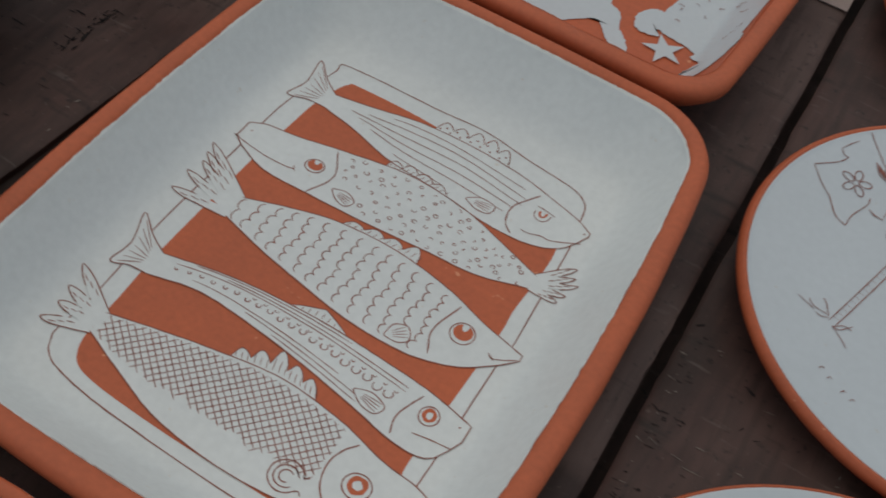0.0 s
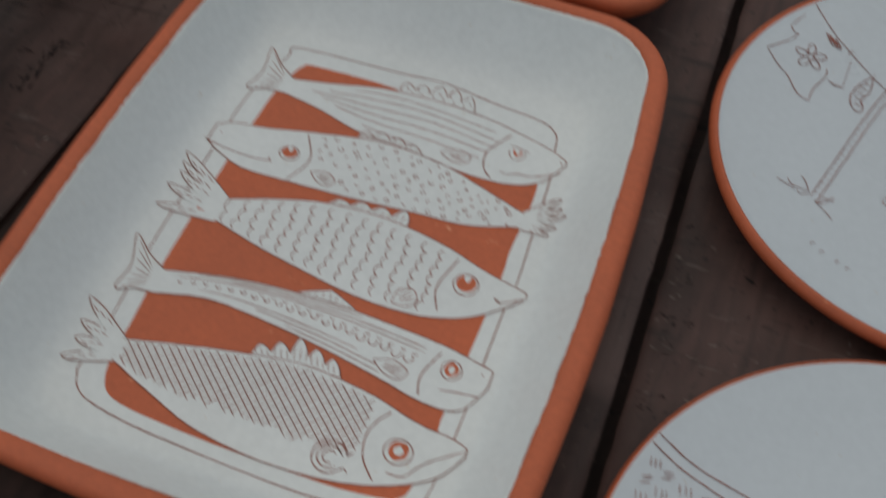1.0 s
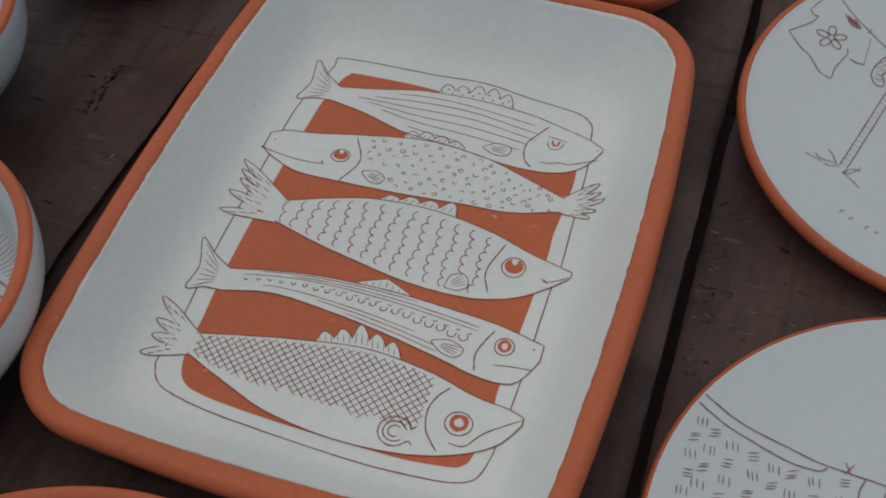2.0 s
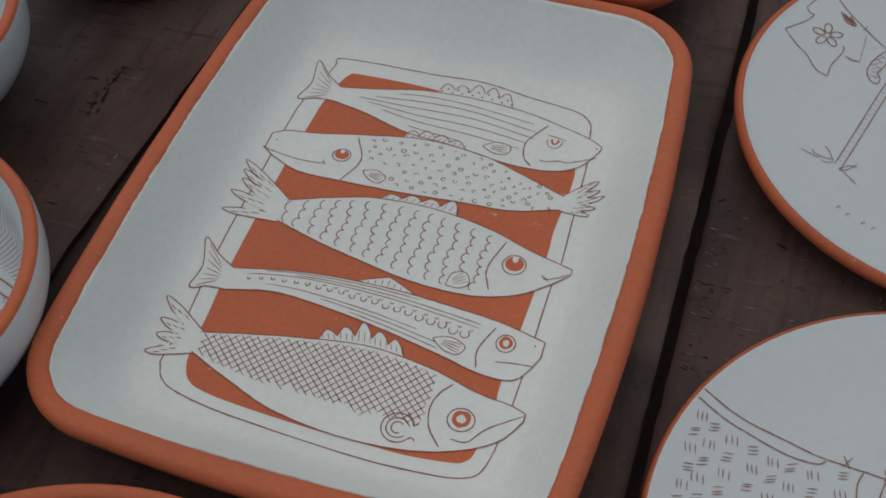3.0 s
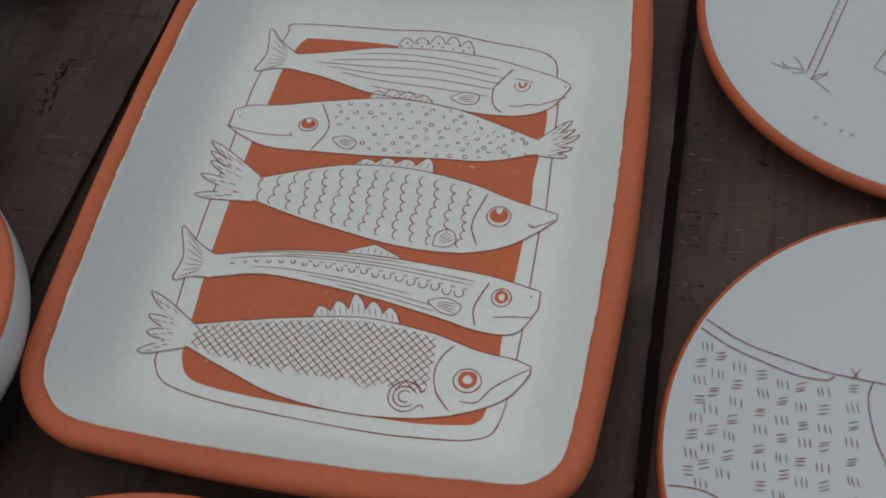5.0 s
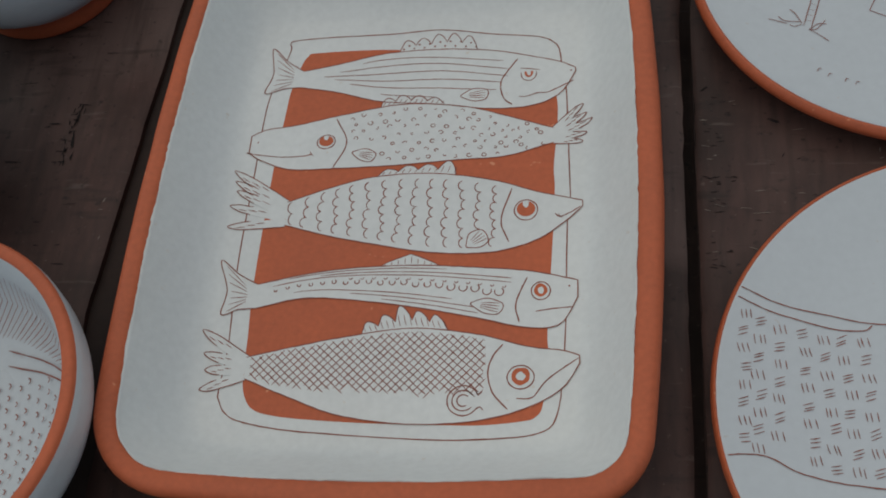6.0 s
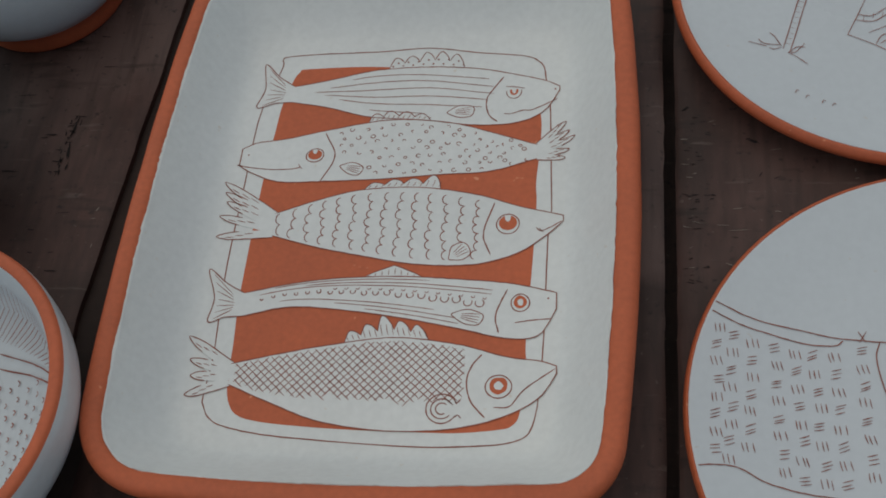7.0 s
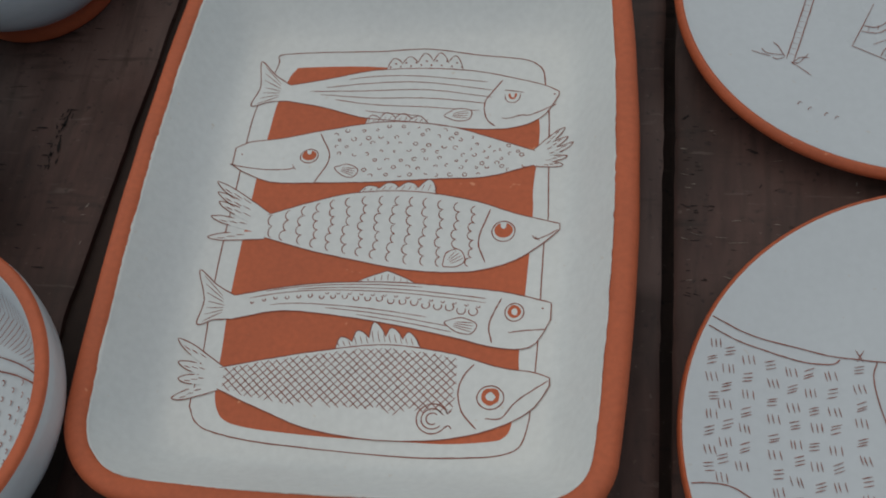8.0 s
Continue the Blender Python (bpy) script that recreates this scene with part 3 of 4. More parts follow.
# striped motif
m = Motif((-77.5, 87.8), (74.0, 87.9), (5.4, 10.1, 15.5, 17.2, 14.8, 9.5, 5.1, 1.1), (-5.7, -10.4, -17.1, -20.0, -24.2, -23.1, -15.4, -1.3), 0.0, "white striped spindle motif with forked end")
m.fork((-97.6, 109.9), (-95.1, 92.4), (-98.2, 79.0))
m.crest(0.356, 0.643, (7.5, 8.2, 10.5, 11, 9.5), dotted=True)
for k, f in enumerate((0.14, 0.3, 0.44, 0.58, 0.72, 0.85)):
    us = np.linspace((0.3, 0.18, 0.12, 0.08, 0.14, 0.22)[k], (0.5, 0.72, 0.74, 0.76, 0.76, 0.74)[k], 24)
    m.ink.line([m.at(u, f + 0.02 * math.sin(u * 9 + k)) for u in us], 0.00055)
m.gill((42.6, 96.4), (34.3, 82.0), (35.7, 70.7), (40.7, 65.6))
m.eye((48.9, 85.8), 4.2, 4.6, 4, "cup")
m.ink.line(mm([(44.4, 89.6), (48.5, 89.4), (54.8, 88.2)]), 0.0008)
m.side_fin((20.1, 72.9), 15, 9, 4)
m.ink.curve(mm([(73.0, 80.5), (60.4, 73.5), (54.2, 72.9), (48.1, 70.8), (44.1, 70.9)]), 0.0006)
m.nostril(0.985, 0.62)
m.make()

# dotted motif, the other way round
m = Motif((63.6, 45.3), (-101.5, 45.1), (4.4, 13.0, 20.4, 23.0, 17.2, 11.4, 9.1, 5.0), (-4.5, -12.3, -13.8, -16.2, -17.3, -17.3, -11.5, -6.1), 0.00003, "white dotted spindle motif with feathered end")
m.plume([(78.3, 64.7), (80.3, 58.6), (83.4, 54.1), (80.5, 46.2), (78.5, 41.0)], 2.9)
m.crest(0.359, 0.572, (4.5, 5.5, 6.0, 5.0), lean=-1)
for row in range(7):
    for col in range(15):
        u, f = 0.035 + 0.045 * col + 0.022 * (row % 2) + random.uniform(-0.009, 0.009), 0.09 + 0.135 * row + random.uniform(-0.03, 0.03)
        wide = m.width(u, 1) - m.width(u, 0)
        if u < 0.665 and random.random() < wide / 0.034 and not (u > 0.56 and f < 0.38):
            gap, size = random.uniform(0, 360), random.uniform(0.0007, 0.0013)
            m.ink.ring(m.at(u, f), size, size * 0.85, 0.00052, gap, gap + random.choice((170, 220, 290, 360)))
m.gill((-54.8, 59.9), (-47.7, 44.3), (-53.8, 27.8))
m.eye((-59.1, 45.0), 5.0, 4.4, 12, "disc")
m.side_fin((-37.4, 36.0), 13, 8.5, -14)
m.ink.curve(mm([(-103.0, 39.4), (-96.2, 37.8), (-82.9, 36.0), (-71.6, 36.2), (-66.3, 37.3)]), 0.00065)
m.ink.line(mm([(-67.6, 39.4), (-66.3, 37.3), (-65.2, 36.4)]), 0.0006)
m.nostril(0.975, 0.6)
m.make()

# scalloped motif
m = Motif((-75.5, 0.1), (78.9, 3.5), (7.2, 15.2, 20.8, 21.4, 15.9, 7.8, 3.6, 1.4), (-6.7, -13.9, -19.5, -25.7, -26.9, -20.7, -9.7, -2.0), 0.00006, "white spindle motif with rows of scallops")
m.plume([(-107.2, 27.4), (-105.8, 21.0), (-104.3, 15.0), (-106.7, 5.8), (-106.2, -7.1)], 4.0)
m.crest(0.307, 0.577, (4.0, 5.2, 5.6, 8.2), lean=1)
for col in range(14):
    u = 0.02 + 0.0535 * col
    high = (m.width(u, 1) - m.width(u, 0)) / MM
    count = max(2, int(high * 0.82 / 4.9))
    pts = []
    for k in range(count):
        for a in np.linspace(-80, 80, 7):
            f = 0.93 - 0.86 * (k + 0.5 + 0.5 * math.sin(radians(a))) / count
            pts.append(m.at(u + 0.006 * math.sin(k * 1.7 + col), f) - m.ex * 0.0024 * math.cos(radians(a)))
    m.ink.line(pts, 0.00062)
m.gill((42.8, 12.9), (38.1, -5.8), (42.5, -18.6))
m.eye((50.5, -0.2), 5.9, 6.0, 0, "disc")
m.side_fin((26.0, -17.2), 12, 11, 40)
m.ink.curve(mm([(65.2, -2.2), (67.6, -4.3), (72.7, -2.2), (78.1, 1.5)]), 0.00065)
m.ink.line(mm([(67.0, -2.6), (67.6, -4.3), (69.3, -5.0)]), 0.0006)
m.make()

# slim lined motif
m = Motif((-84.4, -48.5), (77.3, -45.6), (7.2, 12.2, 15.1, 15.7, 13.5, 10.9, 7.3, 5.1), (-6.5, -1.4, -2.8, -7.6, -14.4, -20.0, -18.3, -4.0), 0.00009, "slim white lined motif with a row of small rings")
m.fork((-106.0, -27.3), (-100.4, -44.6), (-101.6, -58.1))
m.crest(0.388, 0.576, (6.6,), peaked=True)
for k, (f, u0, u1) in enumerate(((0.93, 0.1, 0.6), (0.84, 0.2, 0.8), (0.76, 0.05, 0.8), (0.1, 0.4, 0.7), (0.2, 0.3, 0.72), (0.3, 0.12, 0.62))):
    m.ink.line([m.at(u, f) for u in np.linspace(u0, u1, 20)], 0.0005)
for k in range(20):
    u = 0.06 + 0.037 * k
    m.ink.ring(m.at(u, 0.55 + 0.015 * (k % 3)), 0.0007 + 0.00008 * k, 0.0007 + 0.00008 * k, 0.00065, 150, 420 if k % 2 else 390)
    if k > 5:
        m.ink.ring(m.at(u + 0.015, 0.68), 0.0008, 0.0008, 0.0005, 180, 380)
m.gill((52.4, -38.7), (47.5, -53.1), (49.4, -63.1))
m.eye((59.4, -46.3), 4.6, 4.9, 0)
m.side_fin((33.3, -54.4), 16, 9, -10)
m.ink.curve(mm([(57.2, -57.4), (65.2, -56.1), (75.2, -55.0)]), 0.00065)
m.nostril(0.975, 0.78)
m.make()

# cross-hatched motif
m = Motif((-84.4, -87.5), (78.7, -82.4), (5.7, 10.8, 15.1, 18.7, 14.4, 7.1, 4.7, 1.8), (-5.6, -16.5, -25.9, -30.9, -30.1, -24.0, -14.8, -2.3), 0.00012, "broad white spindle motif with cross-hatching")
m.plume([(-108.9, -67.3), (-106.5, -79.7), (-104.9, -88.5), (-105.8, -99.3)], 4.2)
m.crest(0.351, 0.613, (6.0, 8.5, 12.5, 9.5, 8.0), lean=-1)
for way in (48, -42):
    d = np.array([math.cos(radians(way)), math.sin(radians(way))])
    side = np.array([-d[1], d[0]])
    for k in range(-40, 41):
        run = []
        for s in np.linspace(-0.09, 0.09, 120):
            p = m.root + m.ex * 0.45 * m.long + side * (k * 0.003 + 0.0005 * noise.noise((k * 3.1, way, 0))) + d * s
            along = float((p - m.root) @ m.ex) / m.long
            if m.inside(p, 0.012, 0.728 - 0.035 * noise.noise((k, way, 2)), 0.08 + 0.22 * min(1.0, max(0.0, along / 0.3)) + 0.07 * noise.noise((k * 1.3, way, 5)), 0.97):
                run.append(p)
        m.ink.line(run, 0.00052)
m.gill((42.1, -75.1), (37.6, -81.2), (35.7, -89.4), (38.2, -99.6), (45.7, -108.1))
m.eye((51.3, -91.9), 6.4, 6.0, 0)
for k, r in enumerate((7.6, 5.2, 2.9)):
    m.ink.ring((0.0246, -0.1039), r * MM, r * MM, 0.0007, 20 + 10 * k, 335 - 12 * k)
m.ink.curve(mm([(30.5, -98.6), (31.4, -100.6), (33.6, -99.4)]), 0.0006)
m.ink.curve(mm([(31.0, -108.2), (32.6, -107.0), (34.2, -108.6)]), 0.0006)
m.ink.curve(mm([(78.2, -81.9), (64.0, -93.0), (57.2, -101.9), (49.7, -102.7)]), 0.0007)
m.make()

# ---- second tray beyond, with white torn shapes on its clay well ----
FAR_OUTER = ((-148, -150, -147), (98, 105, 103), (180, 177.5, 176), (516, 518, 517), (40, 32, 40, 40))
FAR_INNER = ((-136, -138, -135), (87, 93, 91), (192, 189.5, 188), (504, 506, 505), (34, 26, 34, 34))
FAR_BED = ((-112, -112, -112), (66, 68, 66), (212, 211, 210), (482, 483, 482), (14, 12, 12, 12))
far = Tray(-0.022, 0.347, FAR_OUTER, FAR_INNER, FAR_BED)
tray_two = far.build("rectangular terracotta tray with white torn-edged shapes in its well", "painted trays", CLAY, "bare clay well")


TORN = (
    [(-95, 225), (-60, 219), (-30, 223), (-14, 221), (-3, 229), (6, 240), (8, 262), (-10, 290), (-60, 300), (-100, 280)],
    [(2, 236), (9, 238), (16, 230), (23, 223), (34, 222), (29, 232), (22, 240), (17, 252), (8, 256), (0, 250)],
    [(38, 262), (45, 252), (60, 250), (72, 246), (84, 250), (88, 270), (91, 320), (70, 335), (50, 325), (42, 290)],
    [(26, 258), (28, 248), (35, 245), (44, 248), (40, 252), (46, 256), (44, 266), (36, 270), (30, 266)],
    [(66, 222), (74, 221), (82, 228), (87, 240), (86, 254), (74, 252), (66, 244), (72, 238), (68, 230)],
)
for k, rows in enumerate(TORN):
    shape = Pen(far.height, 0.0005 + 0.0001 * k)
    shape.patch([(x * MM + 0.0012 * noise.noise((x * 0.5, y * 0.5, 2)), y * MM + 0.0012 * noise.noise((x * 0.5, y * 0.5, 8))) for x, y in spline(rows, 6, True)])
    shape.make("white_shape", GLAZE_COOL, tray_two, "torn-edged white painted shape")
shape = Pen(far.height, 0.001)
shape.patch([(0.051 + (0.0135 if k % 2 else 0.0052) * math.cos(radians(36 * k + 12)), 0.2385 + (0.0135 if k % 2 else 0.0052) * math.sin(radians(36 * k + 12))) for k in range(10)])
shape.make("white_star", GLAZE_COOL, tray_two, "white painted star")
scribble = Pen(far.height, 0.0012)
for k in range(26):
    x, y = random.uniform(42, 86), random.uniform(258, 325)
    scribble.ring((x * MM, y * MM), random.uniform(0.0008, 0.002), 0.001, 0.0005, 30 * k, 30 * k + 170)
scribble.make("scribble", LINE, tray_two, "faint scratched ticks")["kind"] = "stuff"


# ---- round ware ----
class Round:
    """A thrown piece: body is (radius, height) round the outside from foot to lip and over it, well runs inwards from the lip."""

    def __init__(self, cx, cy, body, well):
        self.cx, self.cy, self.body, self.well = cx, cy, body, well

    def height(self, x, y):
        r = math.hypot(x - self.cx, y - self.cy)
        rows = sorted(self.well)
        return float(np.interp(r, [a for a, _ in rows], [b for _, b in rows]))

    def lathe(self, name, profile, mat, parent, label="", seed=0.0, wob=0.0, cap=True):
        n, verts, faces = 96, [], []
        prof = spline(profile, 5)
        for r, z in prof:
            for k in range(n):
                a = 2 * math.pi * k / n
                rr = r * (1 + 0.003 * noise.noise((math.cos(a) * 1.3 + seed, math.sin(a) * 1.3, 4)))
                edge = wob * noise.noise((math.cos(a) * 9, math.sin(a) * 9, seed)) if (r, z) is prof[0] else 0
                verts.append((self.cx + (rr + edge) * math.cos(a), self.cy + (rr + edge) * math.sin(a), z))
        for j in range(len(prof) - 1):
            for k in range(n):
                faces.append((j * n + k, j * n + (k + 1) % n, (j + 1) * n + (k + 1) % n, (j + 1) * n + k))
        if cap:
            faces.append(tuple((len(prof) - 1) * n + k for k in range(n)))
        return mesh_object(name, verts, faces, mat, parent, label)


def plate(cx, cy, radius, lip, label, seed):
    body = [(radius * 0.55, 0.0), (radius * 0.8, 0.004), (radius - 0.007, 0.0095), (radius - 0.0012, 0.0145), (radius - 0.0004, 0.0185), (radius - lip * 0.6, 0.0212), (radius - lip, 0.0205), (radius - lip - 0.003, 0.0185), (radius * 0.5, 0.009)]
    well = [(radius - lip + 0.0002, 0.0196), (radius - lip, 0.0209), (radius * 0.94, 0.0201), (radius * 0.86, 0.0187), (radius * 0.76, 0.0172), (radius * 0.62, 0.0158), (radius * 0.42, 0.0148), (radius * 0.2, 0.0143), (0.004, 0.0142)]
    piece = Round(cx, cy, body, well)
    ob = thing("plate", label, "plate", "round plates")
    piece.lathe("body", body, CLAY, ob, seed=seed)
    piece.lathe("glaze", well, GLAZE_COOL, ob, "cool white glaze", seed, 0.0006)
    return piece, ob


plate_palm, palm_ob = plate(0.2634, 0.1576, 0.1293, 0.0048, "round white plate with terracotta edge and scratched palm drawing", 1.0)
plate_net, net_ob = plate(0.2669, -0.1052, 0.1295, 0.003, "round white plate with terracotta edge and dashed drawing", 2.0)
plate_third, third_ob = plate(0.2635, 0.4170, 0.1275, 0.0045, "plain round white plate with terracotta edge", 3.0)

pen = Pen(plate_palm.height, 0.0004)
trunk = spline(mm([(195.5, 106.5), (204.2, 136.7), (213, 167.6), (220.3, 189), (229, 210)]), 8)
for side in (-1, 1):
    pen.line([p + np.array([side * 0.0019, -side * 0.0008]) for p in trunk], 0.00056)
for p in trunk[1::1]:
    pen.line([p + np.array([-0.0016, 0.0010]), p + np.array([0.0012, 0.0001])], 0.00036)
for rows in ([(175.5, 112.3), (185.5, 108.9)], [(196, 105), (201, 101), (205.9, 96.2)], [(192.8, 109), (190, 115.5), (187.2, 118.8)], [(193, 108.5), (189, 107), (186.4, 108.1)], [(192, 110), (184, 111), (181, 114)], [(196.3, 104.7), (201, 108.5), (205.3, 108.3)], [(196, 105), (200, 105), (205, 111)]):
    pen.curve(mm(rows), 0.00045)
# a shirt on the washing line
pen.curve(mm([(163.4, 220.6), (166, 217.5), (168.7, 217.0)]), 0.00056)
pen.curve(mm([(168.7, 217.0), (164.8, 210.4), (154.2, 199.9)]), 0.00056)
pen.curve(mm([(154.2, 199.9), (162.0, 190.3), (168.4, 184.8), (175.2, 174.8), (181.9, 171.6)]), 0.00056)
pen.curve(mm([(181.9, 171.6), (183.0, 180.6), (187.8, 192.7), (187.6, 198.0)]), 0.00056)
pen.line(mm([(189.6, 190.4), (193, 188.4), (197.7, 187.9)]), 0.0009)
pen.line(mm([(197.7, 187.9), (199.2, 209.4)]), 0.00056)
pen.line(mm([(163.4, 220.6), (166, 226), (170, 232)]), 0.0005)
for k in range(5):
    a = radians(72 * k + 20)
    pen.ring((0.1778 + 0.0052 * math.cos(a), 0.2033 + 0.0056 * math.sin(a)), 0.0036, 0.0022, 0.0006, turn=72 * k + 20)
pen.curve(mm([(172, 244), (186, 227), (197.8, 215.2), (211.8, 201.9), (219.3, 195.7), (240, 181)]), 0.00056)
pen.curve(mm([(183, 224.5), (187.2, 217.2), (192.4, 216.1), (188.5, 222.5)]), 0.0007)
pen.patch(mm([(184.2, 224.2), (186.2, 219.5), (189.5, 217), (191.6, 216.8), (189.2, 220.2)]))
# a checked sock
pen.curve(mm([(211.9, 200.8), (205.7, 193.0), (202.5, 182.6), (205.3, 175.2), (209.2, 174.5), (209.9, 178.9), (208.3, 182.9), (211.8, 189.9)]), 0.0006, True)
for k in range(5):
    pen.line(mm([(203.4 + 1.2 * k, 180 + 4.2 * k), (208.5 + 0.8 * k, 178 + 4.2 * k)]), 0.0005)
    pen.line(mm([(203.6 + 0.5 * k, 190 - 2.6 * k), (210.5 - 0.3 * k, 196 - 4.2 * k)]), 0.0005)
for x, y in ((197.8, 215.2), (211.8, 201.9)):
    pen.line(mm([(x - 1.6, y + 1.8), (x + 1.6, y - 1.8)]), 0.0006)
    pen.line(mm([(x + 1.2, y + 2.2), (x - 1.0, y - 2.0)]), 0.0006)
for x, y in ((199, 77), (204, 73.5), (212, 70), (217, 68)):
    pen.curve(mm([(x - 1, y - 1), (x, y + 1), (x + 1.2, y + 0.5)]), 0.0004)
# a hut at the water
pen.line(mm([(241, 146), (234, 130), (228, 117), (242, 109), (249, 104), (264, 95)]), 0.00056)
pen.curve(mm([(234, 131), (242, 130), (251, 136), (264, 138)]), 0.0005)
pen.curve(mm([(233, 127), (242, 126), (251, 131), (264, 133)]), 0.0005)
for k in range(5):
    pen.line(mm([(237 + 5 * k, 127 + k), (237.5 + 5 * k, 130.5 + k)]), 0.0005)
pen.line(mm([(239, 118), (250, 123), (264, 127)]), 0.0005)
pen.curve(mm([(242, 110), (246, 116), (253, 117), (258, 112), (253, 107)]), 0.0005)
pen.curve(mm([(244, 110), (249, 113), (254, 110)]), 0.0005)
pen.make("drawing", LINE, palm_ob, "scratched brown drawing of a palm and washing line")

pen = Pen(plate_net.height, 0.0004)
pen.curve(mm([(152.2, -48.4), (169.1, -56.6), (182.8, -60.4), (193.5, -62.6), (206.7, -65.6), (217.0, -66.6), (228.3, -67.4), (244.6, -68.4), (262, -67)]), 0.00062)
pen.curve(mm([(151.0, -53.5), (164.5, -60.4), (178.3, -64.9), (194.5, -69.3), (207.3, -69.8), (211.5, -67.2)]), 0.00062)
pen.curve(mm([(144.2, -131.8), (152.0, -130.9), (162.0, -131.8), (173.1, -137.8), (185.5, -141.3), (197.8, -143.1), (218.3, -144.4), (262, -142)]), 0.00062)
COLUMNS = ((155, -62.5), (161.5, -66.5), (170, -69.5), (180, -71.8), (189.5, -74.2), (198, -75.3), (207, -75.8), (219, -72))
for col, (x0, y0) in enumerate(COLUMNS):
    for row in range(8):
        x, y = x0 - 0.5 * row * (1 if col < 3 else -0.4) + random.uniform(-1.0, 1.0), y0 - 8.8 * row + random.uniform(-0.8, 0.8)
        if y < float(np.interp(x, (144, 162, 173, 186, 220), (-128, -129, -135, -138.5, -141))) or math.hypot(x - 266.9, y + 105.2) > 122:
            continue
        lean = random.uniform(0.3, 1.0)
        for k in (-1, 0, 1):
            dx, dy = random.uniform(-0.4, 0.4), random.uniform(-0.4, 0.4)
            if (row + col) % 2:
                pen.line(mm([(x - 2.3 + dx, y + 1.8 * k - lean + dy), (x + dx, y + 1.8 * k + dy), (x + 2.2 + dx, y + 1.8 * k + lean + dy)]), 0.00052)
            else:
                pen.line(mm([(x + 2.3 * k - 0.5 * lean + dx, y + 2.2 + dy), (x + 2.3 * k + dx, y + dy), (x + 2.3 * k + 0.7 * lean + dx, y - 2.2 + dy)]), 0.00052)
for x, y in ((220.3, -65.3), (237.7, -67.3)):
    pen.line(mm([(x - 1.8, y + 3.2), (x, y), (x + 1.2, y - 2.4)]), 0.0007)
    pen.line(mm([(x + 2, y + 3.2), (x, y), (x - 1.4, y - 2.4)]), 0.0007)
pen.curve(mm([(227.7, -67.6), (225.7, -77.1), (229.0, -94.8), (236, -112)]), 0.0006)
pen.curve(mm([(237.8, -68.3), (235.0, -83.0), (237.8, -86.4), (242.4, -90.7), (243.8, -86.0), (240.0, -78.6), (241.0, -72.4)]), 0.0006, True)
pen.make("drawing", LINE, net_ob, "scratched brown dashes between drawn lines")

# ---- bowls ----
def bowl(cx, cy, radius, tall, foot, lip, label, seed, outside, foot_mat, band=0.008):
    low = foot * (1 + band * 4)
    body = [(foot * 0.9, 0.0), (foot, 0.001), (foot * (1 + band * 2), band * 0.7), (low, band)]
    wall = [(low, band), (foot + (radius - foot) * 0.62, tall * 0.36), (radius * 0.97, tall * 0.6), (radius, tall * 0.85), (radius - 0.0004, tall - 0.0025)]
    rim = [(radius - 0.0004, tall - 0.0025), (radius - 0.0015, tall - 0.0006), (radius - lip * 0.5, tall), (radius - lip * 0.9, tall - 0.0012), (radius - lip, tall - 0.003)]
    well = [(radius - lip + 0.0003, tall - 0.0045), (radius - lip, tall - 0.0026), (radius - lip - 0.0035, tall * 0.8), (radius * 0.82, tall * 0.5), (foot, 0.02), (foot * 0.5, 0.013), (0.003, 0.012)]
    piece = Round(cx, cy, body, well)
    ob = thing("bowl", label, "bowl", "bowls")
    piece.lathe("foot_ring", body, foot_mat, ob, "bare terracotta foot", seed, cap=False)
    piece.lathe("wall", wall, outside, ob, seed=seed, cap=False)
    piece.lathe("rim", rim, CLAY, ob, "terracotta lip", seed, cap=False)
    piece.lathe("glaze", well, GLAZE_COOL, ob, "white glazed inside", seed)
    return piece, ob


bowl_left, bowl_ob = bowl(-0.2318, -0.1303, 0.0912, 0.07, 0.05, 0.0075, "white bowl with terracotta lip and scratched lines inside", 5.0, GLAZE_COOL, CLAY)
pen = Pen(bowl_left.height, 0.0005)


def polar(a, r):
    return (bowl_left.cx + r * math.cos(radians(a)), bowl_left.cy + r * math.sin(radians(a)))


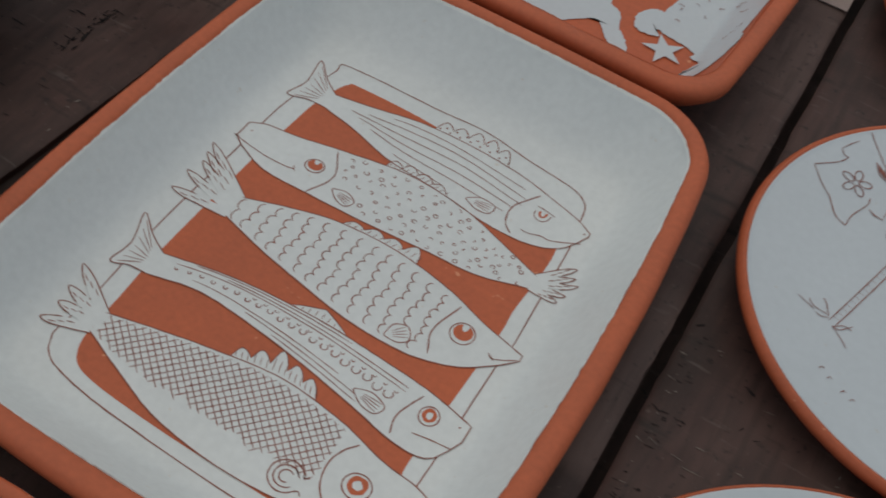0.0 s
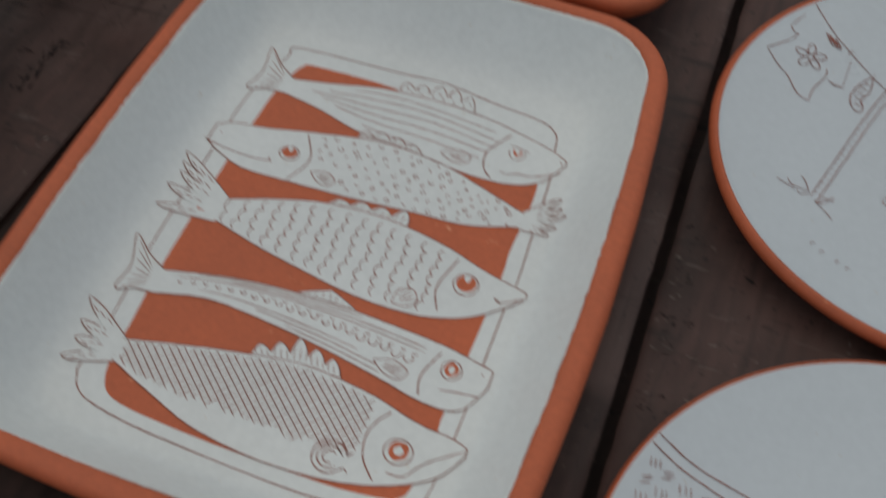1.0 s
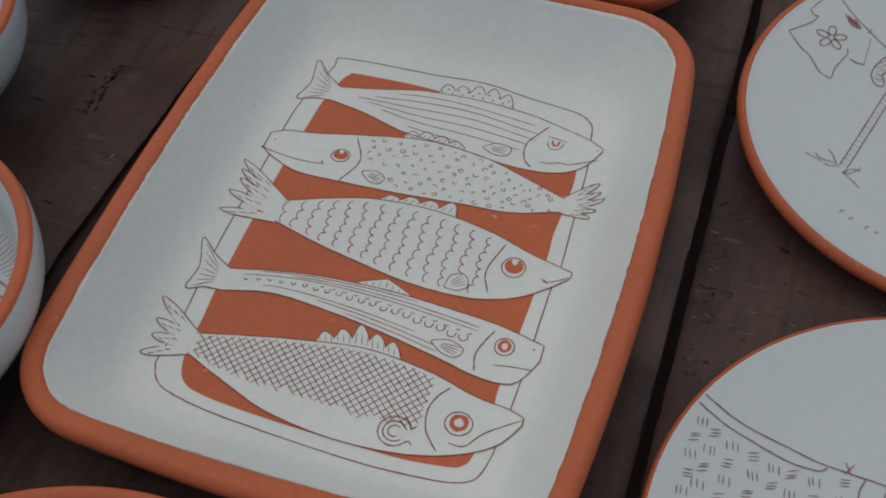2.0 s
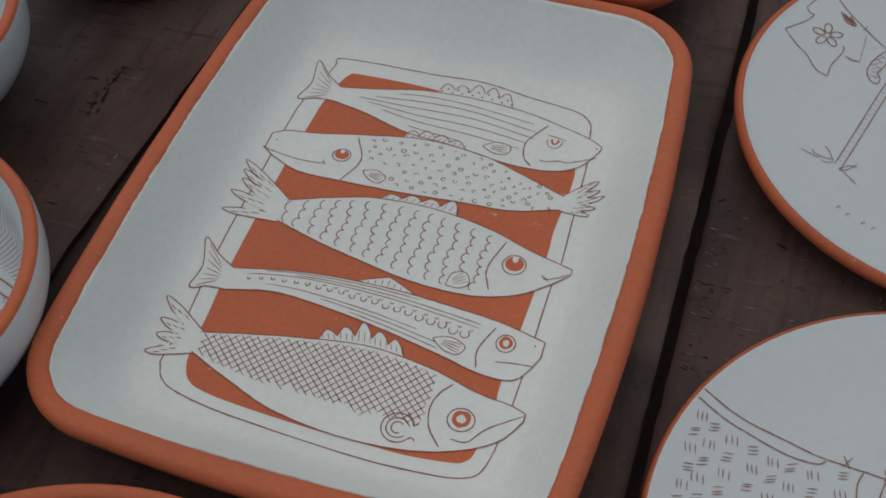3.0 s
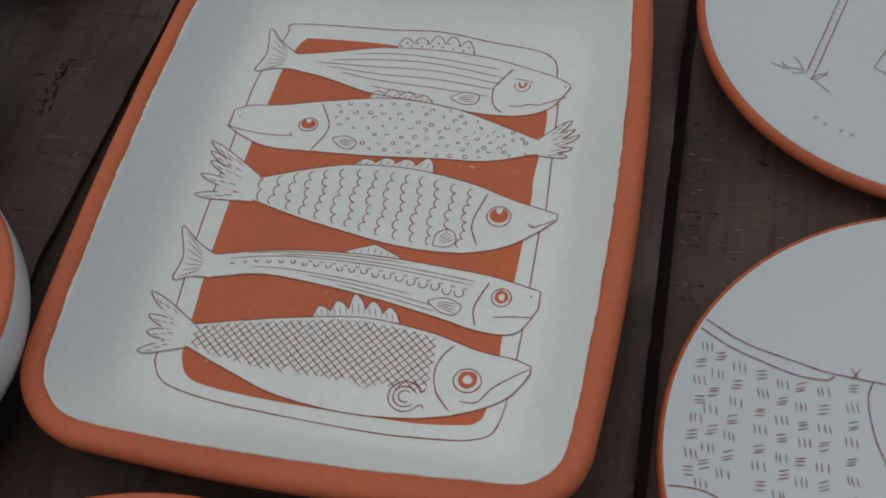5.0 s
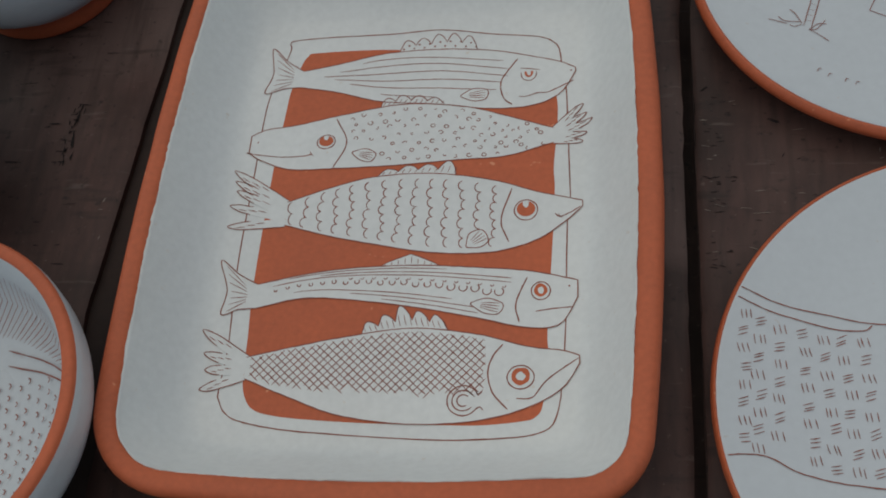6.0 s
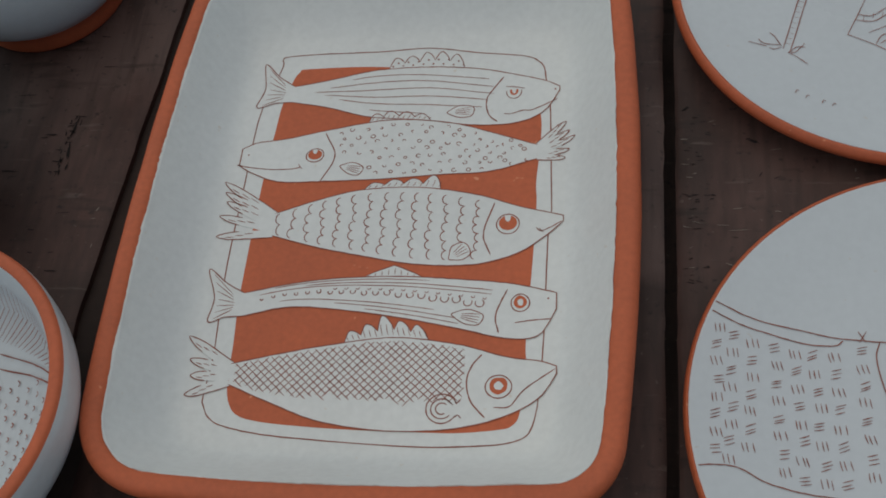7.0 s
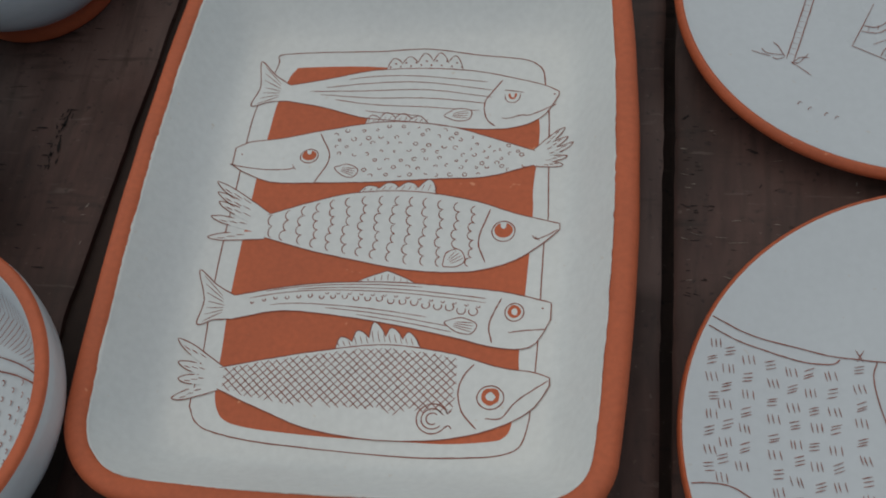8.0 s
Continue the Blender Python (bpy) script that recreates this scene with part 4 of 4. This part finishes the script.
pen.curve(mm([(-205, -83), (-182, -91), (-165, -101), (-149, -116), (-146, -124)]), 0.0007)
pen.curve(mm([(-205, -90), (-181, -97), (-161, -108), (-149, -123), (-147, -131)]), 0.0008)
for k in range(26):
    a = 17 + 2.6 * k
    start = float(np.interp(a + 3, (14, 30, 46, 69, 90), (0.0775, 0.070, 0.063, 0.057, 0.053))) + 0.0006
    pen.line([polar(a + 3.0 * (1 - w) ** 2, start + (0.0792 - start) * w) for w in (0, 0.25, 0.5, 0.75, 1)], 0.0005)
for row in range(15):
    for col in range(13):
        x = -0.222 + 0.0062 * col + random.uniform(-0.001, 0.001)
        y = -0.198 + 0.0068 * row + 0.003 * (col % 2) + random.uniform(-0.001, 0.001)
        r, a = math.hypot(x - bowl_left.cx, y - bowl_left.cy), math.degrees(math.atan2(y - bowl_left.cy, x - bowl_left.cx))
        if r < 0.076 and (a < 0 or r < float(np.interp(a, (9, 23, 41, 66, 90), (0.077, 0.070, 0.0585, 0.050, 0.046))) - 0.004):
            pen.ring((x, y), 0.0017, 0.0013, 0.0007, -70, 60 + random.uniform(0, 40))
pen.make("drawing", LINE, bowl_ob, "scratched lines and ticks inside the bowl")

bowl(-0.2565, 0.1860, 0.076, 0.085, 0.051, 0.0075, "deep white bowl on a broad terracotta foot", 6.0, GLAZE_COOL, CLAY, 0.016)
bowl(-0.3215, 0.0225, 0.084, 0.07, 0.05, 0.0075, "white bowl standing between two others on the boards", 8.0, GLAZE_COOL, CLAY)
bowl(-0.0465, -0.3094, 0.136, 0.04, 0.09, 0.0075, "wide shallow white dish with a terracotta lip", 7.0, GLAZE, CLAY)

# ---- a slip of paper past the far tray ----
bm = bmesh.new()
bmesh.ops.create_grid(bm, x_segments=6, y_segments=10, size=0.5)
for v in bm.verts:
    v.co = Vector((0.115 + v.co.x * 0.03, 0.392 + v.co.y * 0.06, 0.0012 + 0.0008 * noise.noise((v.co.x * 3, v.co.y * 3, 1))))
bmesh.ops.solidify(bm, geom=bm.faces[:], thickness=0.0004)
paper = part("paper_slip", bm, PAPER, None)
tagged(paper, "small pale pinkish paper slip lying on the boards", "paper")
